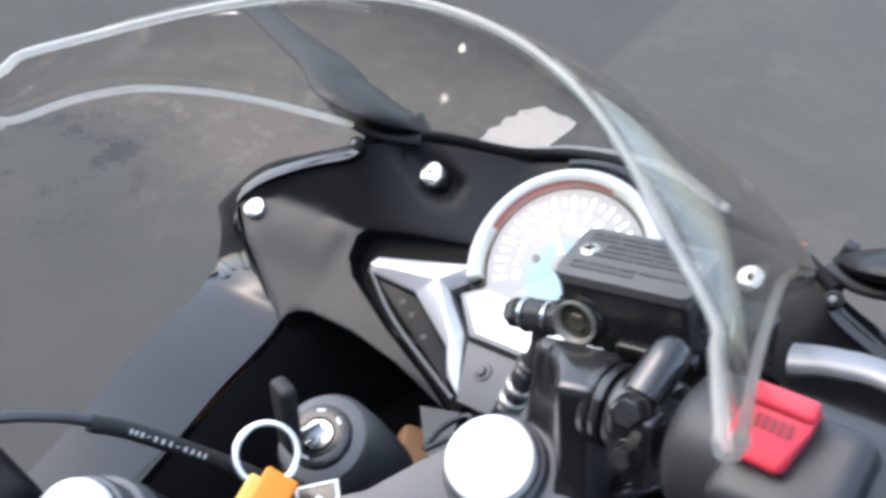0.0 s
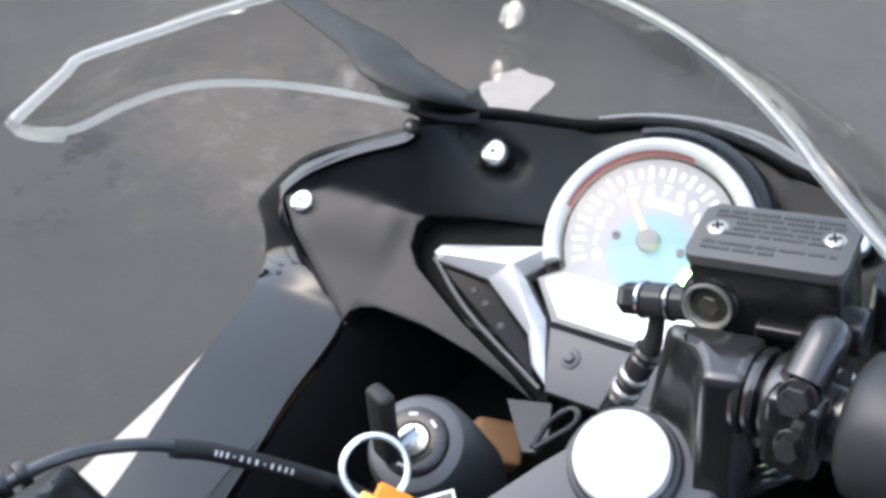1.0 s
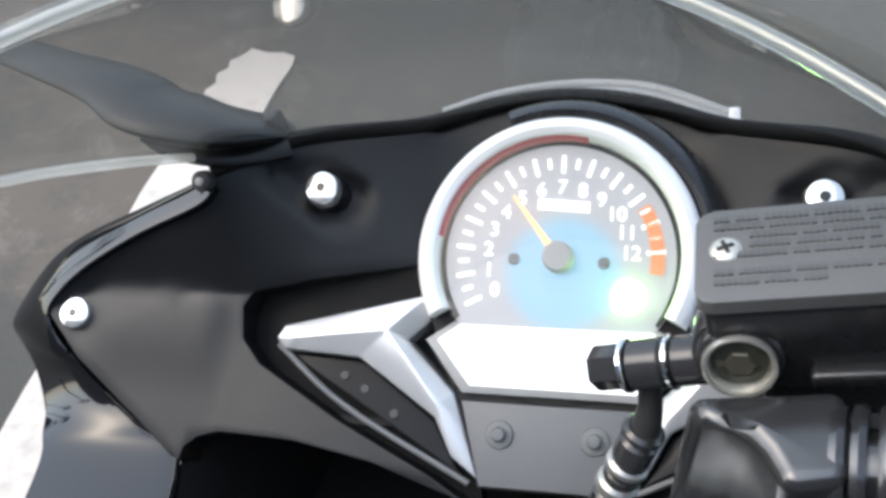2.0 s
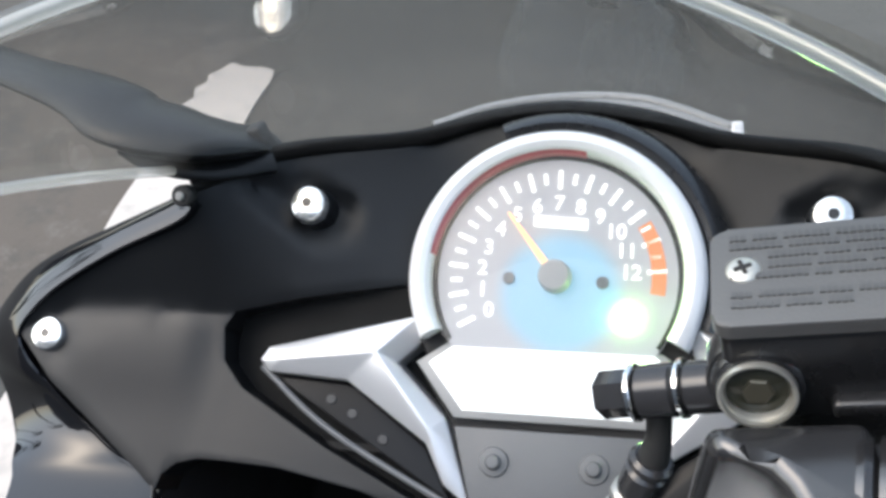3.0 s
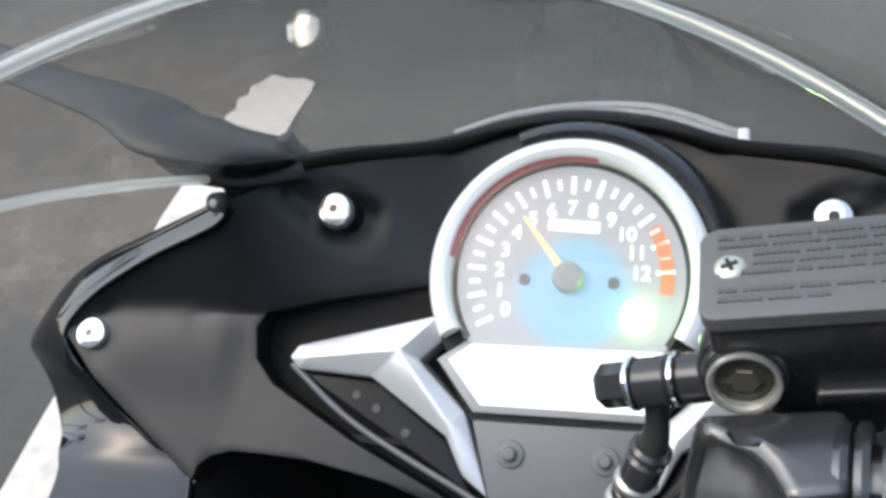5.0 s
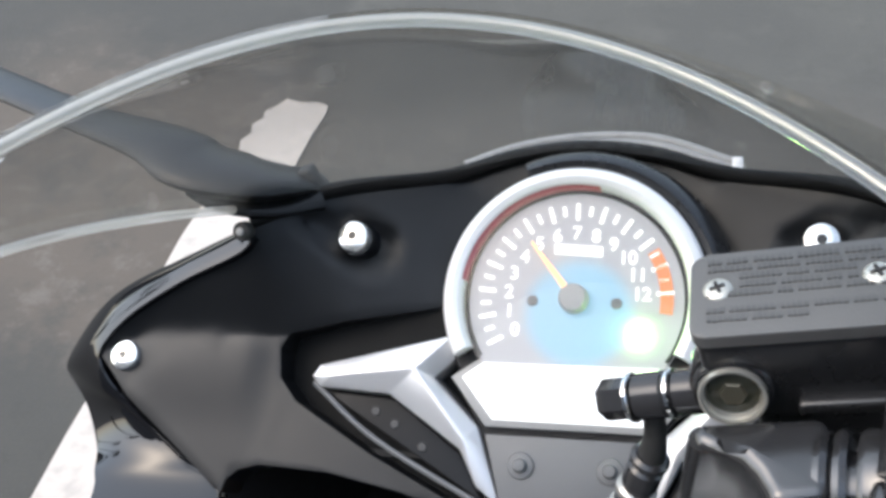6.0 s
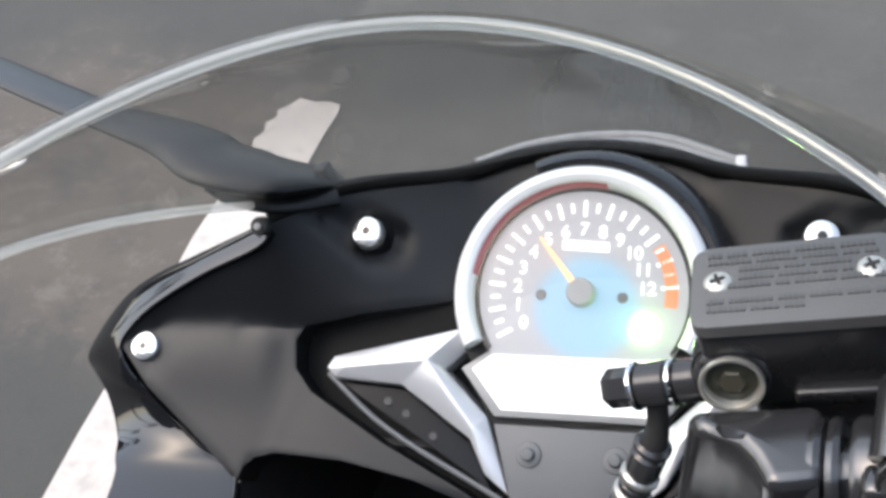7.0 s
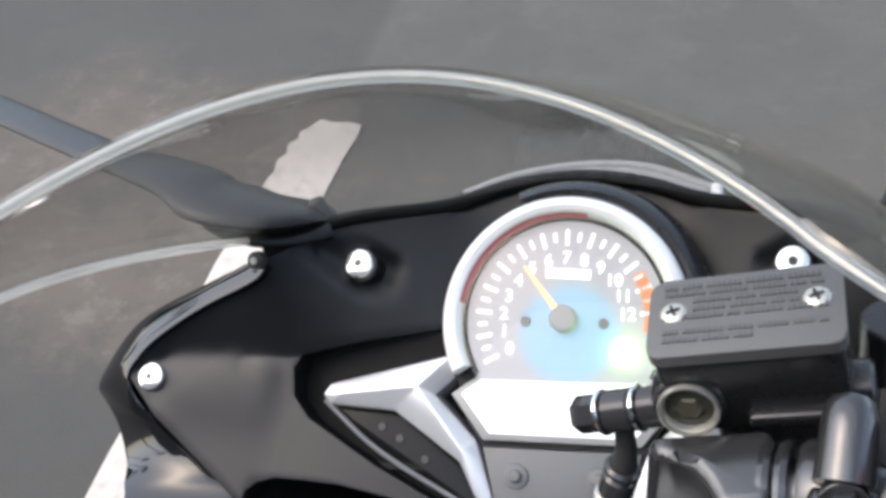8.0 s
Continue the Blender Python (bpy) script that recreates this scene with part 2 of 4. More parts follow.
def dial_print():
    """Silver dial face, pale blue round the needle's hub; both zones glow."""
    m, n, l, b = material("silver_and_blue_dial_face")
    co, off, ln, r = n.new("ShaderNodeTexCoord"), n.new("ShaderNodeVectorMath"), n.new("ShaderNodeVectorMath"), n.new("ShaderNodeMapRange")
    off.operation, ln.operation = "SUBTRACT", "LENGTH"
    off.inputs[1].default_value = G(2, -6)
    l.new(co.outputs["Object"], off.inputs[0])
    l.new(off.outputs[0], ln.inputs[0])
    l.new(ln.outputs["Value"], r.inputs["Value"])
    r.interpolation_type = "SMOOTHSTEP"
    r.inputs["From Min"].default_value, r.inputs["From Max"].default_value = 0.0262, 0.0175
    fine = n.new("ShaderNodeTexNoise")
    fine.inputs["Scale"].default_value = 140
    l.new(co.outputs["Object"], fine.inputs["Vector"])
    # base and emission add backlight plus the glare that washes the dial out
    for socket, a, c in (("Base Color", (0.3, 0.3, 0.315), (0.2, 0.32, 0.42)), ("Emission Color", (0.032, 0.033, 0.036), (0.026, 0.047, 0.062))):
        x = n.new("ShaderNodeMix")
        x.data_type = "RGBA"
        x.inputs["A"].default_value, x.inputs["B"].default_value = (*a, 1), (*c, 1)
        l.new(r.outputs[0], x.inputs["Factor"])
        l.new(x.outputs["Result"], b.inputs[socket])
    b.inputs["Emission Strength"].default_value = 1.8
    q = n.new("ShaderNodeMapRange")
    q.inputs["To Min"].default_value, q.inputs["To Max"].default_value = 0.45, 0.6
    l.new(fine.outputs["Fac"], q.inputs["Value"])
    l.new(q.outputs[0], b.inputs["Roughness"])
    return m


def frame_of(origin, axis, hint=(1, 0, 0)):
    """A matrix whose z runs along axis and whose x leans to hint."""
    z = Vector(axis).normalized()
    y = z.cross(Vector(hint)).normalized()
    x = y.cross(z)
    m = Matrix((x, y, z)).transposed().to_4x4()
    m.translation = origin
    return m


def lathe(profile, m, seg=40, arc=None):
    """Turns (radius, height) pairs round the z axis of m. arc: (from, to) in degrees for a part turn."""
    bm = bmesh.new()
    closed = arc is None
    a0, a1 = (0, 360) if closed else arc
    n = seg if closed else seg + 1
    rings = []
    for r, h in profile:
        if r < 1e-7:
            rings.append([bm.verts.new(m @ Vector((0, 0, h)))])
        else:
            rings.append([bm.verts.new(m @ Vector((r * math.cos(radians(a0 + (a1 - a0) * i / seg)), r * math.sin(radians(a0 + (a1 - a0) * i / seg)), h))) for i in range(n)])
    for a, b in zip(rings, rings[1:]):
        for i in range(seg):
            j = (i + 1) % n
            vs = [a[i % len(a)], a[j % len(a)], b[j % len(b)], b[i % len(b)]]
            vs = list(dict.fromkeys(vs))
            if len(vs) > 2:
                bm.faces.new(vs)
    if not closed:
        for k in (0, -1):
            vs = [r[k] for r in rings if len(r) > 1]
            if len(vs) > 2:
                bm.faces.new(vs)
    return bm


def rod(r, a, b, r2=None, bev=0.001, seg=28):
    """A round bar from a to b with softened ends."""
    a, b = Vector(a), Vector(b)
    ln = (b - a).length
    r2 = r if r2 is None else r2
    e = min(bev, ln * 0.4, r * 0.6, r2 * 0.6)
    return lathe([(0, 0), (r - e, 0), (r, e), (r2, ln - e), (r2 - e, ln), (0, ln)], frame_of(a, b - a), seg)


def hexhead(r, a, b):
    return lathe([(0, 0), (r * 0.93, 0), (r, 0.0008), (r, (Vector(b) - Vector(a)).length - 0.0008), (r * 0.93, (Vector(b) - Vector(a)).length), (0, (Vector(b) - Vector(a)).length)], frame_of(a, Vector(b) - Vector(a)), 6)


def spline(points, n=12):
    """A smooth curve (Catmull-Rom) through the points."""
    p = [Vector(q) for q in points]
    p = [2 * p[0] - p[1]] + p + [2 * p[-1] - p[-2]]
    out = []
    for i in range(1, len(p) - 2):
        for k in range(n):
            t = k / n
            out.append(0.5 * (2 * p[i] + (p[i + 1] - p[i - 1]) * t + (2 * p[i - 1] - 5 * p[i] + 4 * p[i + 1] - p[i + 2]) * t * t + (3 * p[i] - p[i - 1] - 3 * p[i + 1] + p[i + 2]) * t ** 3))
    out.append(p[-2])
    return out


def tube(points, r, n=10, seg=14, flat=1.0, hint=(0, 0, 1)):
    """A tube along a smooth curve; r may be a function of 0..1; flat squeezes it along hint."""
    pts = spline(points, n)
    bm = bmesh.new()
    rings = []
    for i, p in enumerate(pts):
        d = (pts[min(i + 1, len(pts) - 1)] - pts[max(i - 1, 0)]).normalized()
        s = d.cross(Vector(hint)).normalized()
        u = s.cross(d)
        rr = r(i / (len(pts) - 1)) if callable(r) else r
        rings.append([bm.verts.new(p + s * math.cos(2 * math.pi * k / seg) * rr + u * math.sin(2 * math.pi * k / seg) * rr * flat) for k in range(seg)])
    for a, b in zip(rings, rings[1:]):
        for k in range(seg):
            bm.faces.new((a[k], a[(k + 1) % seg], b[(k + 1) % seg], b[k]))
    bm.faces.new(rings[0]), bm.faces.new(rings[-1])
    return bm


def box(m, sx, sy, sz, bev=0.002, seg=3):
    bm = bmesh.new()
    bmesh.ops.create_cube(bm, size=1, matrix=m @ Matrix.Diagonal((sx, sy, sz, 1)))
    if bev:
        bmesh.ops.bevel(bm, geom=bm.edges[:], offset=bev, segments=seg, profile=0.6, affect="EDGES")
    return bm


def slab(m, sx, sy, r, h0, h1, bev):
    """A plate with rounded corners in the plane of m."""
    ring = []
    for cx, cy, a0 in ((1, 1, 0), (-1, 1, 90), (-1, -1, 180), (1, -1, 270)):
        for k in range(7):
            a = radians(a0 + 15 * k)
            ring.append((cx * (sx / 2 - r) + r * math.cos(a), cy * (sy / 2 - r) + r * math.sin(a)))
    return prism(ring, h0, h1, bev, lambda a, b, h: m @ Vector((a, b, h)), 3)


def prism(poly, h0, h1, bev=0.0, place=G, seg=2):
    """A flat outline in the instrument plane, raised from h0 to h1. A corner may carry its own top height."""
    bm = bmesh.new()
    top = [bm.verts.new(place(q[0], q[1], q[2] if len(q) > 2 else h1)) for q in poly]
    low = [bm.verts.new(place(q[0], q[1], h0)) for q in poly]
    f = bm.faces.new(top)
    bm.faces.new(low[::-1])
    for i in range(len(poly)):
        j = (i + 1) % len(poly)
        bm.faces.new((top[i], low[i], low[j], top[j]))
    if bev:
        bmesh.ops.bevel(bm, geom=f.edges[:], offset=bev, segments=seg, profile=0.6, affect="EDGES")
    return bm


def skin(rows, thick=0.0, along=None):
    """A sheet through rows of points; thick gives it a back side."""
    bm = bmesh.new()
    vs = [[bm.verts.new(p) for p in r] for r in rows]
    for a, b in zip(vs, vs[1:]):
        for i in range(len(a) - 1):
            bm.faces.new((a[i], a[i + 1], b[i + 1], b[i]))
    if thick:
        bm.normal_update()
        bmesh.ops.recalc_face_normals(bm, faces=bm.faces[:])
        bm.normal_update()
        bmesh.ops.solidify(bm, geom=bm.faces[:], thickness=thick)
    return bm


def merge(*bms):
    out = bmesh.new()
    for b in bms:
        me = bpy.data.meshes.new("piece")
        b.to_mesh(me)
        b.free()
        out.from_mesh(me)
        bpy.data.meshes.remove(me)
    return out


def mirrored(bm):
    bmesh.ops.scale(bm, vec=(-1, 1, 1), verts=bm.verts[:])
    bmesh.ops.reverse_faces(bm, faces=bm.faces[:])
    return bm


def bolt(parent, place, axis, r=0.0072, name="cowl_bolt"):
    """A button-head hexagon-socket bolt with its washer."""
    m = frame_of(place, axis)
    head = part(name, lathe([(0, 0.0022), (0.0019, 0.0022), (0.002, 0.0032), (r * 0.62, 0.0031), (r * 0.9, 0.0022), (r, 0.0008), (r * 1.02, -0.003), (0, -0.003)], m, 32), BOLT_STEEL, parent, "bright steel button-head bolt")
    part("socket", lathe([(0, 0.0034), (0.0021, 0.0034), (0.0021, 0.0023), (0, 0.0023)], m, 6), CAST_BLACK, head)
    return head


# ---------------------------------------------------------------- ground
bm = bmesh.new()
bmesh.ops.create_grid(bm, x_segments=8, y_segments=8, size=400)
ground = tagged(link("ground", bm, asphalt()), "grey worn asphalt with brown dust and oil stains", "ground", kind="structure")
random.seed(4)
edge = [(-0.933, -3.0), (-0.8, -3.0)]
right = [(-0.8 + random.uniform(-0.004, 0.004), -3.0 + 0.11 * i) for i in range(1, 40)]
left = [(-0.933 + random.uniform(-0.004, 0.004), -3.0 + 0.11 * i) for i in range(1, 40)]
outline = edge[1:] + right + [(-0.79, 1.36), (-0.794, 1.392), (-0.82, 1.40), (-0.85, 1.394), (-0.884, 1.402), (-0.9, 1.372), (-0.915, 1.355), (-0.91, 1.33), (-0.926, 1.31), (-0.918, 1.28), (-0.93, 1.255), (-0.922, 1.22), (-0.928, 1.2)] + left[:37][::-1] + edge[:1]
bm = bmesh.new()
top = [bm.verts.new((x, y, 0.004)) for x, y in outline]
low = [bm.verts.new((x, y, 0.0)) for x, y in outline]
bm.faces.new(top)
for i in range(len(outline)):
    j = (i + 1) % len(outline)
    bm.faces.new((top[i], low[i], low[j], top[j]))
tagged(link("road_line", bm, road_paint(), smooth=False), "worn white painted line on the asphalt", "road marking", kind="structure")

def rendered_wall():
    m = surface("weathered_grey_render", (0.105, 0.105, 0.108), 0.9, vary=0.3, scale=1.3, grain=70, bump=0.4)
    return m


# plain wall, unseen, added behind the rider's side to darken reflections
tagged(link("unseen_wall", box(pose(1.0, -2.9, 1.9), 14, 0.2, 3.8, 0.01), rendered_wall()), "unseen plain grey wall added behind the motorcycle to darken reflections", "wall", kind="structure")

leaf = bmesh.new()
rim_v = [leaf.verts.new((-0.25 + 0.007 * math.cos(a) * (1 + 0.3 * math.sin(3 * a)), 1.32 + 0.0055 * math.sin(a), 0.002 + 0.002 * math.sin(2 * a + 1))) for a in [0.5236 * k for k in range(12)]]
tip_v = leaf.verts.new((-0.25, 1.32, 0.005))
for k in range(12):
    leaf.faces.new((rim_v[k], rim_v[(k + 1) % 12], tip_v))
bmesh.ops.solidify(leaf, geom=leaf.faces[:], thickness=0.001)
tagged(link("fallen_leaf", leaf, surface("dry_orange_leaf", (0.5, 0.24, 0.13), 0.7, vary=0.3, scale=120)), "small dry orange leaf lying on the asphalt", "leaf")

# ---------------------------------------------------------------- motorcycle
moto = new("motorcycle")
moto.empty_display_size = 0.2
moto.matrix_world = BIKE
tagged(moto, "black sports motorcycle with clear windscreen leaning on its stand", "motorcycle")

# windscreen: trailing edge, then the lower edge along the dash and up to the rear tips
N_S = 64


def screen_top(s):
    return Vector((0.155 * s - 0.0096, -0.082 - 0.0863 * s * s - 0.0113 * s ** 4 - 0.0058 * s, 1.1484 - 0.0236 * s * s + 0.0023 * s ** 4 - 0.0074 * s))


# the trailing edge bends at a blunt corner on each side and runs on to the rear tip
TIP_L, TIP_R, BEND_L, BEND_R = Vector((-0.1715, -0.2165, 1.1255)), Vector((0.1672, -0.2132, 1.1105)), Vector((-0.166, -0.178, 1.1358)), Vector((0.1470, -0.1762, 1.1238))
TOP = [screen_top(-0.96 + 0.06 * k) for k in range(30)]
TOP = [BEND_L] + [p for p in TOP if p.x > -0.155 and p.x < 0.118] + [BEND_R]
LOW = spline([TIP_L, (-0.1742, -0.1944, 1.1078), (-0.172, -0.151, 1.1003), (-0.1676, -0.1117, 1.0865), (-0.1515, -0.062, 1.059), (-0.1315, 0.002, 1.0135), (-0.096, 0.029, 1.002), (-0.055, 0.046, 0.993), (0, 0.064, 0.985),
              (0.055, 0.046, 0.993), (0.096, 0.029, 1.002), (0.126, 0.0, 1.0135), (0.138, -0.078, 1.069), (0.147, -0.122, 1.087), (0.157, -0.163, 1.097), (0.1662, -0.196, 1.1004), TIP_R], 8)


def at(line, f):
    k = min(max(f, 0), 1) * (len(line) - 1)
    i = min(int(k), len(line) - 2)
    return line[i].lerp(line[i + 1], k - i)


def screen_point(u, v):
    """u across from -1 to 1, v from the lower to the trailing edge."""
    cut = 0.875
    a = at(LOW, (u + 1) / 2)
    if abs(u) > cut:
        b = (BEND_L if u < 0 else BEND_R).lerp(TIP_L if u < 0 else TIP_R, (abs(u) - cut) / (1 - cut))
    else:
        b = at(TOP, (u / cut + 1) / 2)
    p = a.lerp(b, v)
    swell = 1 + 0.111 * v + 0.138 * math.sin(2 * math.pi * v) + 0.06 * math.sin(3 * math.pi * v)
    bulge = 0.012 * 4 * v * (1 - v) * swell * (1 - 1.443 * u * u) * (1 - abs(u) ** 7)
    way = Vector((1.1 * u, 0.75 * (1 - u * u) + 0.05, 0.62)).normalized()
    return p + way * bulge


rows = [[screen_point(-1 + 2 * i / N_S, j / 14) for i in range(N_S + 1)] for j in range(15)]
for k in range(40):
    pull = 0.5 if k % 2 == 0 else -0.52
    old = [[p.copy() for p in r] for r in rows]
    for j in range(1, 14):
        for i in range(1, N_S):
            rows[j][i] = old[j][i] + ((old[j - 1][i] + old[j + 1][i] + old[j][i - 1] + old[j][i + 1]) / 4 - old[j][i]) * pull
screen = part("windscreen", skin(rows, 0.0032), SCREEN, moto, "clear slightly smoked plastic windscreen")
rim = rows[-1]
part("polished_edge", tube([rows[0][4], rows[0][2], TIP_L.lerp(rows[6][3], 0.12), rim[1], rim[3]] + rim[4:61:2] + [rim[61], rim[-2], TIP_R.lerp(rows[6][-4], 0.12), rows[0][-3], rows[0][-5]], lambda f: 0.0020 + 0.0014 * abs(2 * f - 1) ** 8, 3, 10), SCREEN_EDGE, screen, "bright polished edge of the windscreen")
for side in (0, -1):
    part("lower_edge", tube([rows[0][i] for i in (range(3, 20, 2) if side == 0 else range(N_S - 3, N_S - 20, -2))], 0.0019, 3, 8), SCREEN_EDGE, screen)

# inner cowl
LEFT = dict(
    p0=(-151.6, -89.6, 1), pa=(-149.6, -83.6, 1), pb=(-144, -79, 1), p1=(-135, -76.4, 1), p2=(-122, -76.6, 1), p3=(-102, -77.5, 1), p4=(-69, -83.5, 0), p5=(-30, -96, -1),
    r1=(-46, -86.5, 0), r2=(-84, -68.5, 0), r3=(-120, -48, 0), r4=(-128.5, -38, 0), r5=(-130, -25, 0), r6=(-126, -18.5, 0), r7=(-100, -11.4, -3), r8=(-56, -2.5, -13),
    i0=(-203, -50, 2), i1=(-219, -31, 4), i2=(-215, -24, 6), i3=(-200, -9, 9), i4=(-174, 5, 15), i5=(-146, 17, 21), tab=(-139, 24, 24),
    k1=(-198, -21, 1), k2=(-161, -20, 1),
    t1=(-61, 53, -7), t2=(-106, 43, 7), t3=(-128, 35, 18), a2=(-54.5, 55, -12),
    g2=(-53, 20, -13), g3=(-40, 40, -14), g4=(-18, 52, -12), g5=(0, 55, -13), tc=(0, 68, -16), tb=(-28, 64, -15))
FACES = ["k1 i1 i0", "k1 i0 p0 k2", "k2 p0 pa pb p1 p2 r3 r4 r5 r6", "r3 p2 p3 r2", "r2 p3 p4 r1", "r1 p4 p5", "i1 k1 i3 i2", "k1 k2 i4 i3", "k2 r6 i5 i4", "r6 r7 t2 t3 tab i5", "r7 r8 g2 t1 t2", "g2 g3 a2 t1", "g3 g4 tb a2", "g4 g5 tc tb"]


HOLLOW = [(-131, 33), (-99, 11.5), (-85, 12.5), (-80, 29), (-101, 37)]


def hollow(x, u):
    """1 inside the hollow, fading to 0 over its edge."""
    worst = 1e9
    for (ax, au), (bx, bu) in zip(HOLLOW, HOLLOW[1:] + HOLLOW[:1]):
        worst = min(worst, ((bx - ax) * (u - au) - (bu - au) * (x - ax)) / math.hypot(bx - ax, bu - au))
    f = min(1, max(0, (worst + 1.0) / 5.0))
    return f * f * (3 - 2 * f)


def cowl_side(flip):
    bm = bmesh.new()
    vs = {k: bm.verts.new(G(*v)) for k, v in LEFT.items()}
    for f in FACES:
        bm.faces.new([vs[k] for k in f.split()])
    bmesh.ops.triangulate(bm, faces=bm.faces[:])
    bmesh.ops.subdivide_edges(bm, edges=bm.edges[:], cuts=8, use_grid_fill=True)
    inside = [v for v in bm.verts if not v.is_boundary]
    upper = [v for v in inside if (v.co - HUB).dot(UP) > -0.0165]
    for k in range(60):
        bmesh.ops.smooth_vert(bm, verts=upper, factor=0.5, use_axis_x=True, use_axis_y=True, use_axis_z=True)
    for k in range(3):
        bmesh.ops.smooth_vert(bm, verts=inside, factor=0.5, use_axis_x=True, use_axis_y=True, use_axis_z=True)
    for v in inside:
        # a shallow three-cornered hollow round the upper bolt
        q = v.co - HUB
        v.co -= OUT * 0.0042 * hollow(q.x * 1000, q.dot(UP) * 1000)
        # a low swell along the fold below it
        u = q.dot(UP) * 1000
        rise = min(1, max(0, (-13 - u) / 13)) * min(1, max(0, (u + 64) / 34)) * min(1, max(0, (-q.x * 1000 - 132) / 14)) * min(1, max(0, (205 + q.x * 1000) / 14))
        v.co += OUT * 0.0017 * rise * rise * (3 - 2 * rise)
    rim_edges = [e for e in bm.edges if e.is_boundary and not all(abs(v.co.x) < 1e-6 for v in e.verts)]
    got = bmesh.ops.extrude_edge_only(bm, edges=rim_edges)
    down = [g for g in got["geom"] if isinstance(g, bmesh.types.BMVert)]
    bmesh.ops.translate(bm, verts=down, vec=OUT * -0.02)
    bmesh.ops.recalc_face_normals(bm, faces=bm.faces[:])
    bm.normal_update()
    keen = [e for e in bm.edges if len(e.link_faces) == 2 and e.calc_face_angle(0) > radians(50) and e.calc_length() > 0.0005]
    keen = [e for e in keen if e in set(rim_edges)]
    bmesh.ops.bevel(bm, geom=keen, offset=0.0014, segments=3, profile=0.5, affect="EDGES", clamp_overlap=True)
    if flip:
        mirrored(bm)
    return bm


cowl = part("inner_cowl", merge(cowl_side(False), cowl_side(True)), MATT_BLACK, moto, "matt black plastic inner cowl round the instruments")
for x in (-1, 1):
    bolt(cowl, G(x * 96.5, 23.8, 8), OUT + Vector((0, 0, 0.1)))
    bolt(cowl, G(x * 205.6, -31.5, 2.6), OUT + Vector((0, 0, 0.1)))
    part("bolt_boss", lathe([(0, 0.0), (0.0068, 0.0), (0.0074, -0.001), (0.0079, -0.006), (0.0082, -0.02), (0, -0.02)], frame_of(G(x * 96.5, 23.8, 6.5), OUT)), MATT_BLACK, cowl)



def star_wing(x):
    """Two arms that meet in a ridge; its end by the dial is cut back in a facet."""
    bm = bmesh.new()
    pts = dict(tip=(-114, -36.5, -1), t1=(-111, -31.5, -1), t2=(-51.4, -16.8, 1), n=(-44.3, -20.2, -5), e=(-58.5, -35, -2.5), a=(-38.5, -54, -1.5), b=(-35.5, -62, -2), c=(-27, -87, -4), d=(-38.4, -77.3, -1), f=(-45, -64.2, 0), g=(-77.7, -42.8, 0), h=(-110, -41, -1),
               r1=(-104, -36.2, 2.5), r2=(-66, -31.5, 3.5), r3=(-44, -59, 2))
    up = {k: bm.verts.new(G(x * v[0], v[1], v[2])) for k, v in pts.items()}
    for face in ("tip t1 r1", "t1 t2 r2 r1", "t2 n e r2", "tip r1 h", "r1 r2 g h", "r2 e a r3", "r2 r3 f g", "a b r3", "r3 b c d", "r3 d f"):
        bm.faces.new([up[k] for k in face.split()])
    order = "tip t1 t2 n e a b c d f g h".split()
    low = {k: bm.verts.new(G(x * pts[k][0], pts[k][1], -15)) for k in order}
    for k, m in zip(order, order[1:] + order[:1]):
        bm.faces.new((up[k], up[m], low[m], low[k]))
    bmesh.ops.recalc_face_normals(bm, faces=bm.faces[:])
    soft = [e for e in bm.edges if len(e.link_faces) == 2 and e.calc_face_angle(0) > radians(6) and all(v in up.values() for v in e.verts)]
    bmesh.ops.bevel(bm, geom=soft, offset=0.0009, segments=3, profile=0.5, affect="EDGES", clamp_overlap=True)
    return bm


# recess floor under the trim
for x in (-1, 1):
    poly = [(x * q[0], q[1]) for q in ((-131, -40), (-127, -17), (-56, -1), (-44, -20), (-26, -97), (-46, -88), (-84, -70), (-121, -49))]
    part("recess", prism(poly, -24, -14), LIP_BLACK, cowl)
    w = part("trim_wing", star_wing(x), SILVER, moto, "silver painted star-shaped trim beside the instruments")
    for q in ((-85, -50), (-76, -55), (-63, -64)):
        part("lamp_dot", lathe([(0, 0.0006), (0.0018, 0.0005), (0.0022, 0)], frame_of(G(x * q[0], q[1], -6), OUT), 14), HOUSING, w)
    lens = [(x * q[0], q[1]) for q in ((-109, -42.6), (-77.5, -44), (-46, -65.5), (-40, -77.5), (-34, -86))]
    part("dark_lens", prism(lens, -15, -6, 0.001), SMOKED, w, "smoked dark insert")
    part("trim_edge", tube([G(x * -114, -39, -4), G(x * -84, -62, -5), G(x * -31, -88.5, -6)], 0.0013, 6, 8), PANEL_GREY, w)

# instrument cluster
cluster = part("tachometer_unit", merge(prism([(-41, -26), (41, -26), (52, -34), (36, -55), (27, -90), (-27, -90), (-36, -55), (-52, -34)], -30, -4, 0.001),
                                           lathe([(0.0545, -0.034), (0.0575, -0.006), (0.0565, -0.003), (0.0468, -0.0025), (0, -0.0025), (0, -0.034)], frame_of(HUB, OUT), 64)), DEEP_BLACK, moto, "round tachometer with white display below")
dial_m = frame_of(HUB, OUT)
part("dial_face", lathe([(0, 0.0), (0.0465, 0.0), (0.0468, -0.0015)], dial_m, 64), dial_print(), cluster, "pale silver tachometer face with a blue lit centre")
part("bezel", lathe([(0.0468, 0.0005), (0.0468, 0.005), (0.0482, 0.0078), (0.0505, 0.0088), (0.0532, 0.0078), (0.055, 0.005), (0.0555, -0.004)], dial_m, 72, (-27.5, 207.5)), BEZEL, cluster, "bright silver ring round the dial")
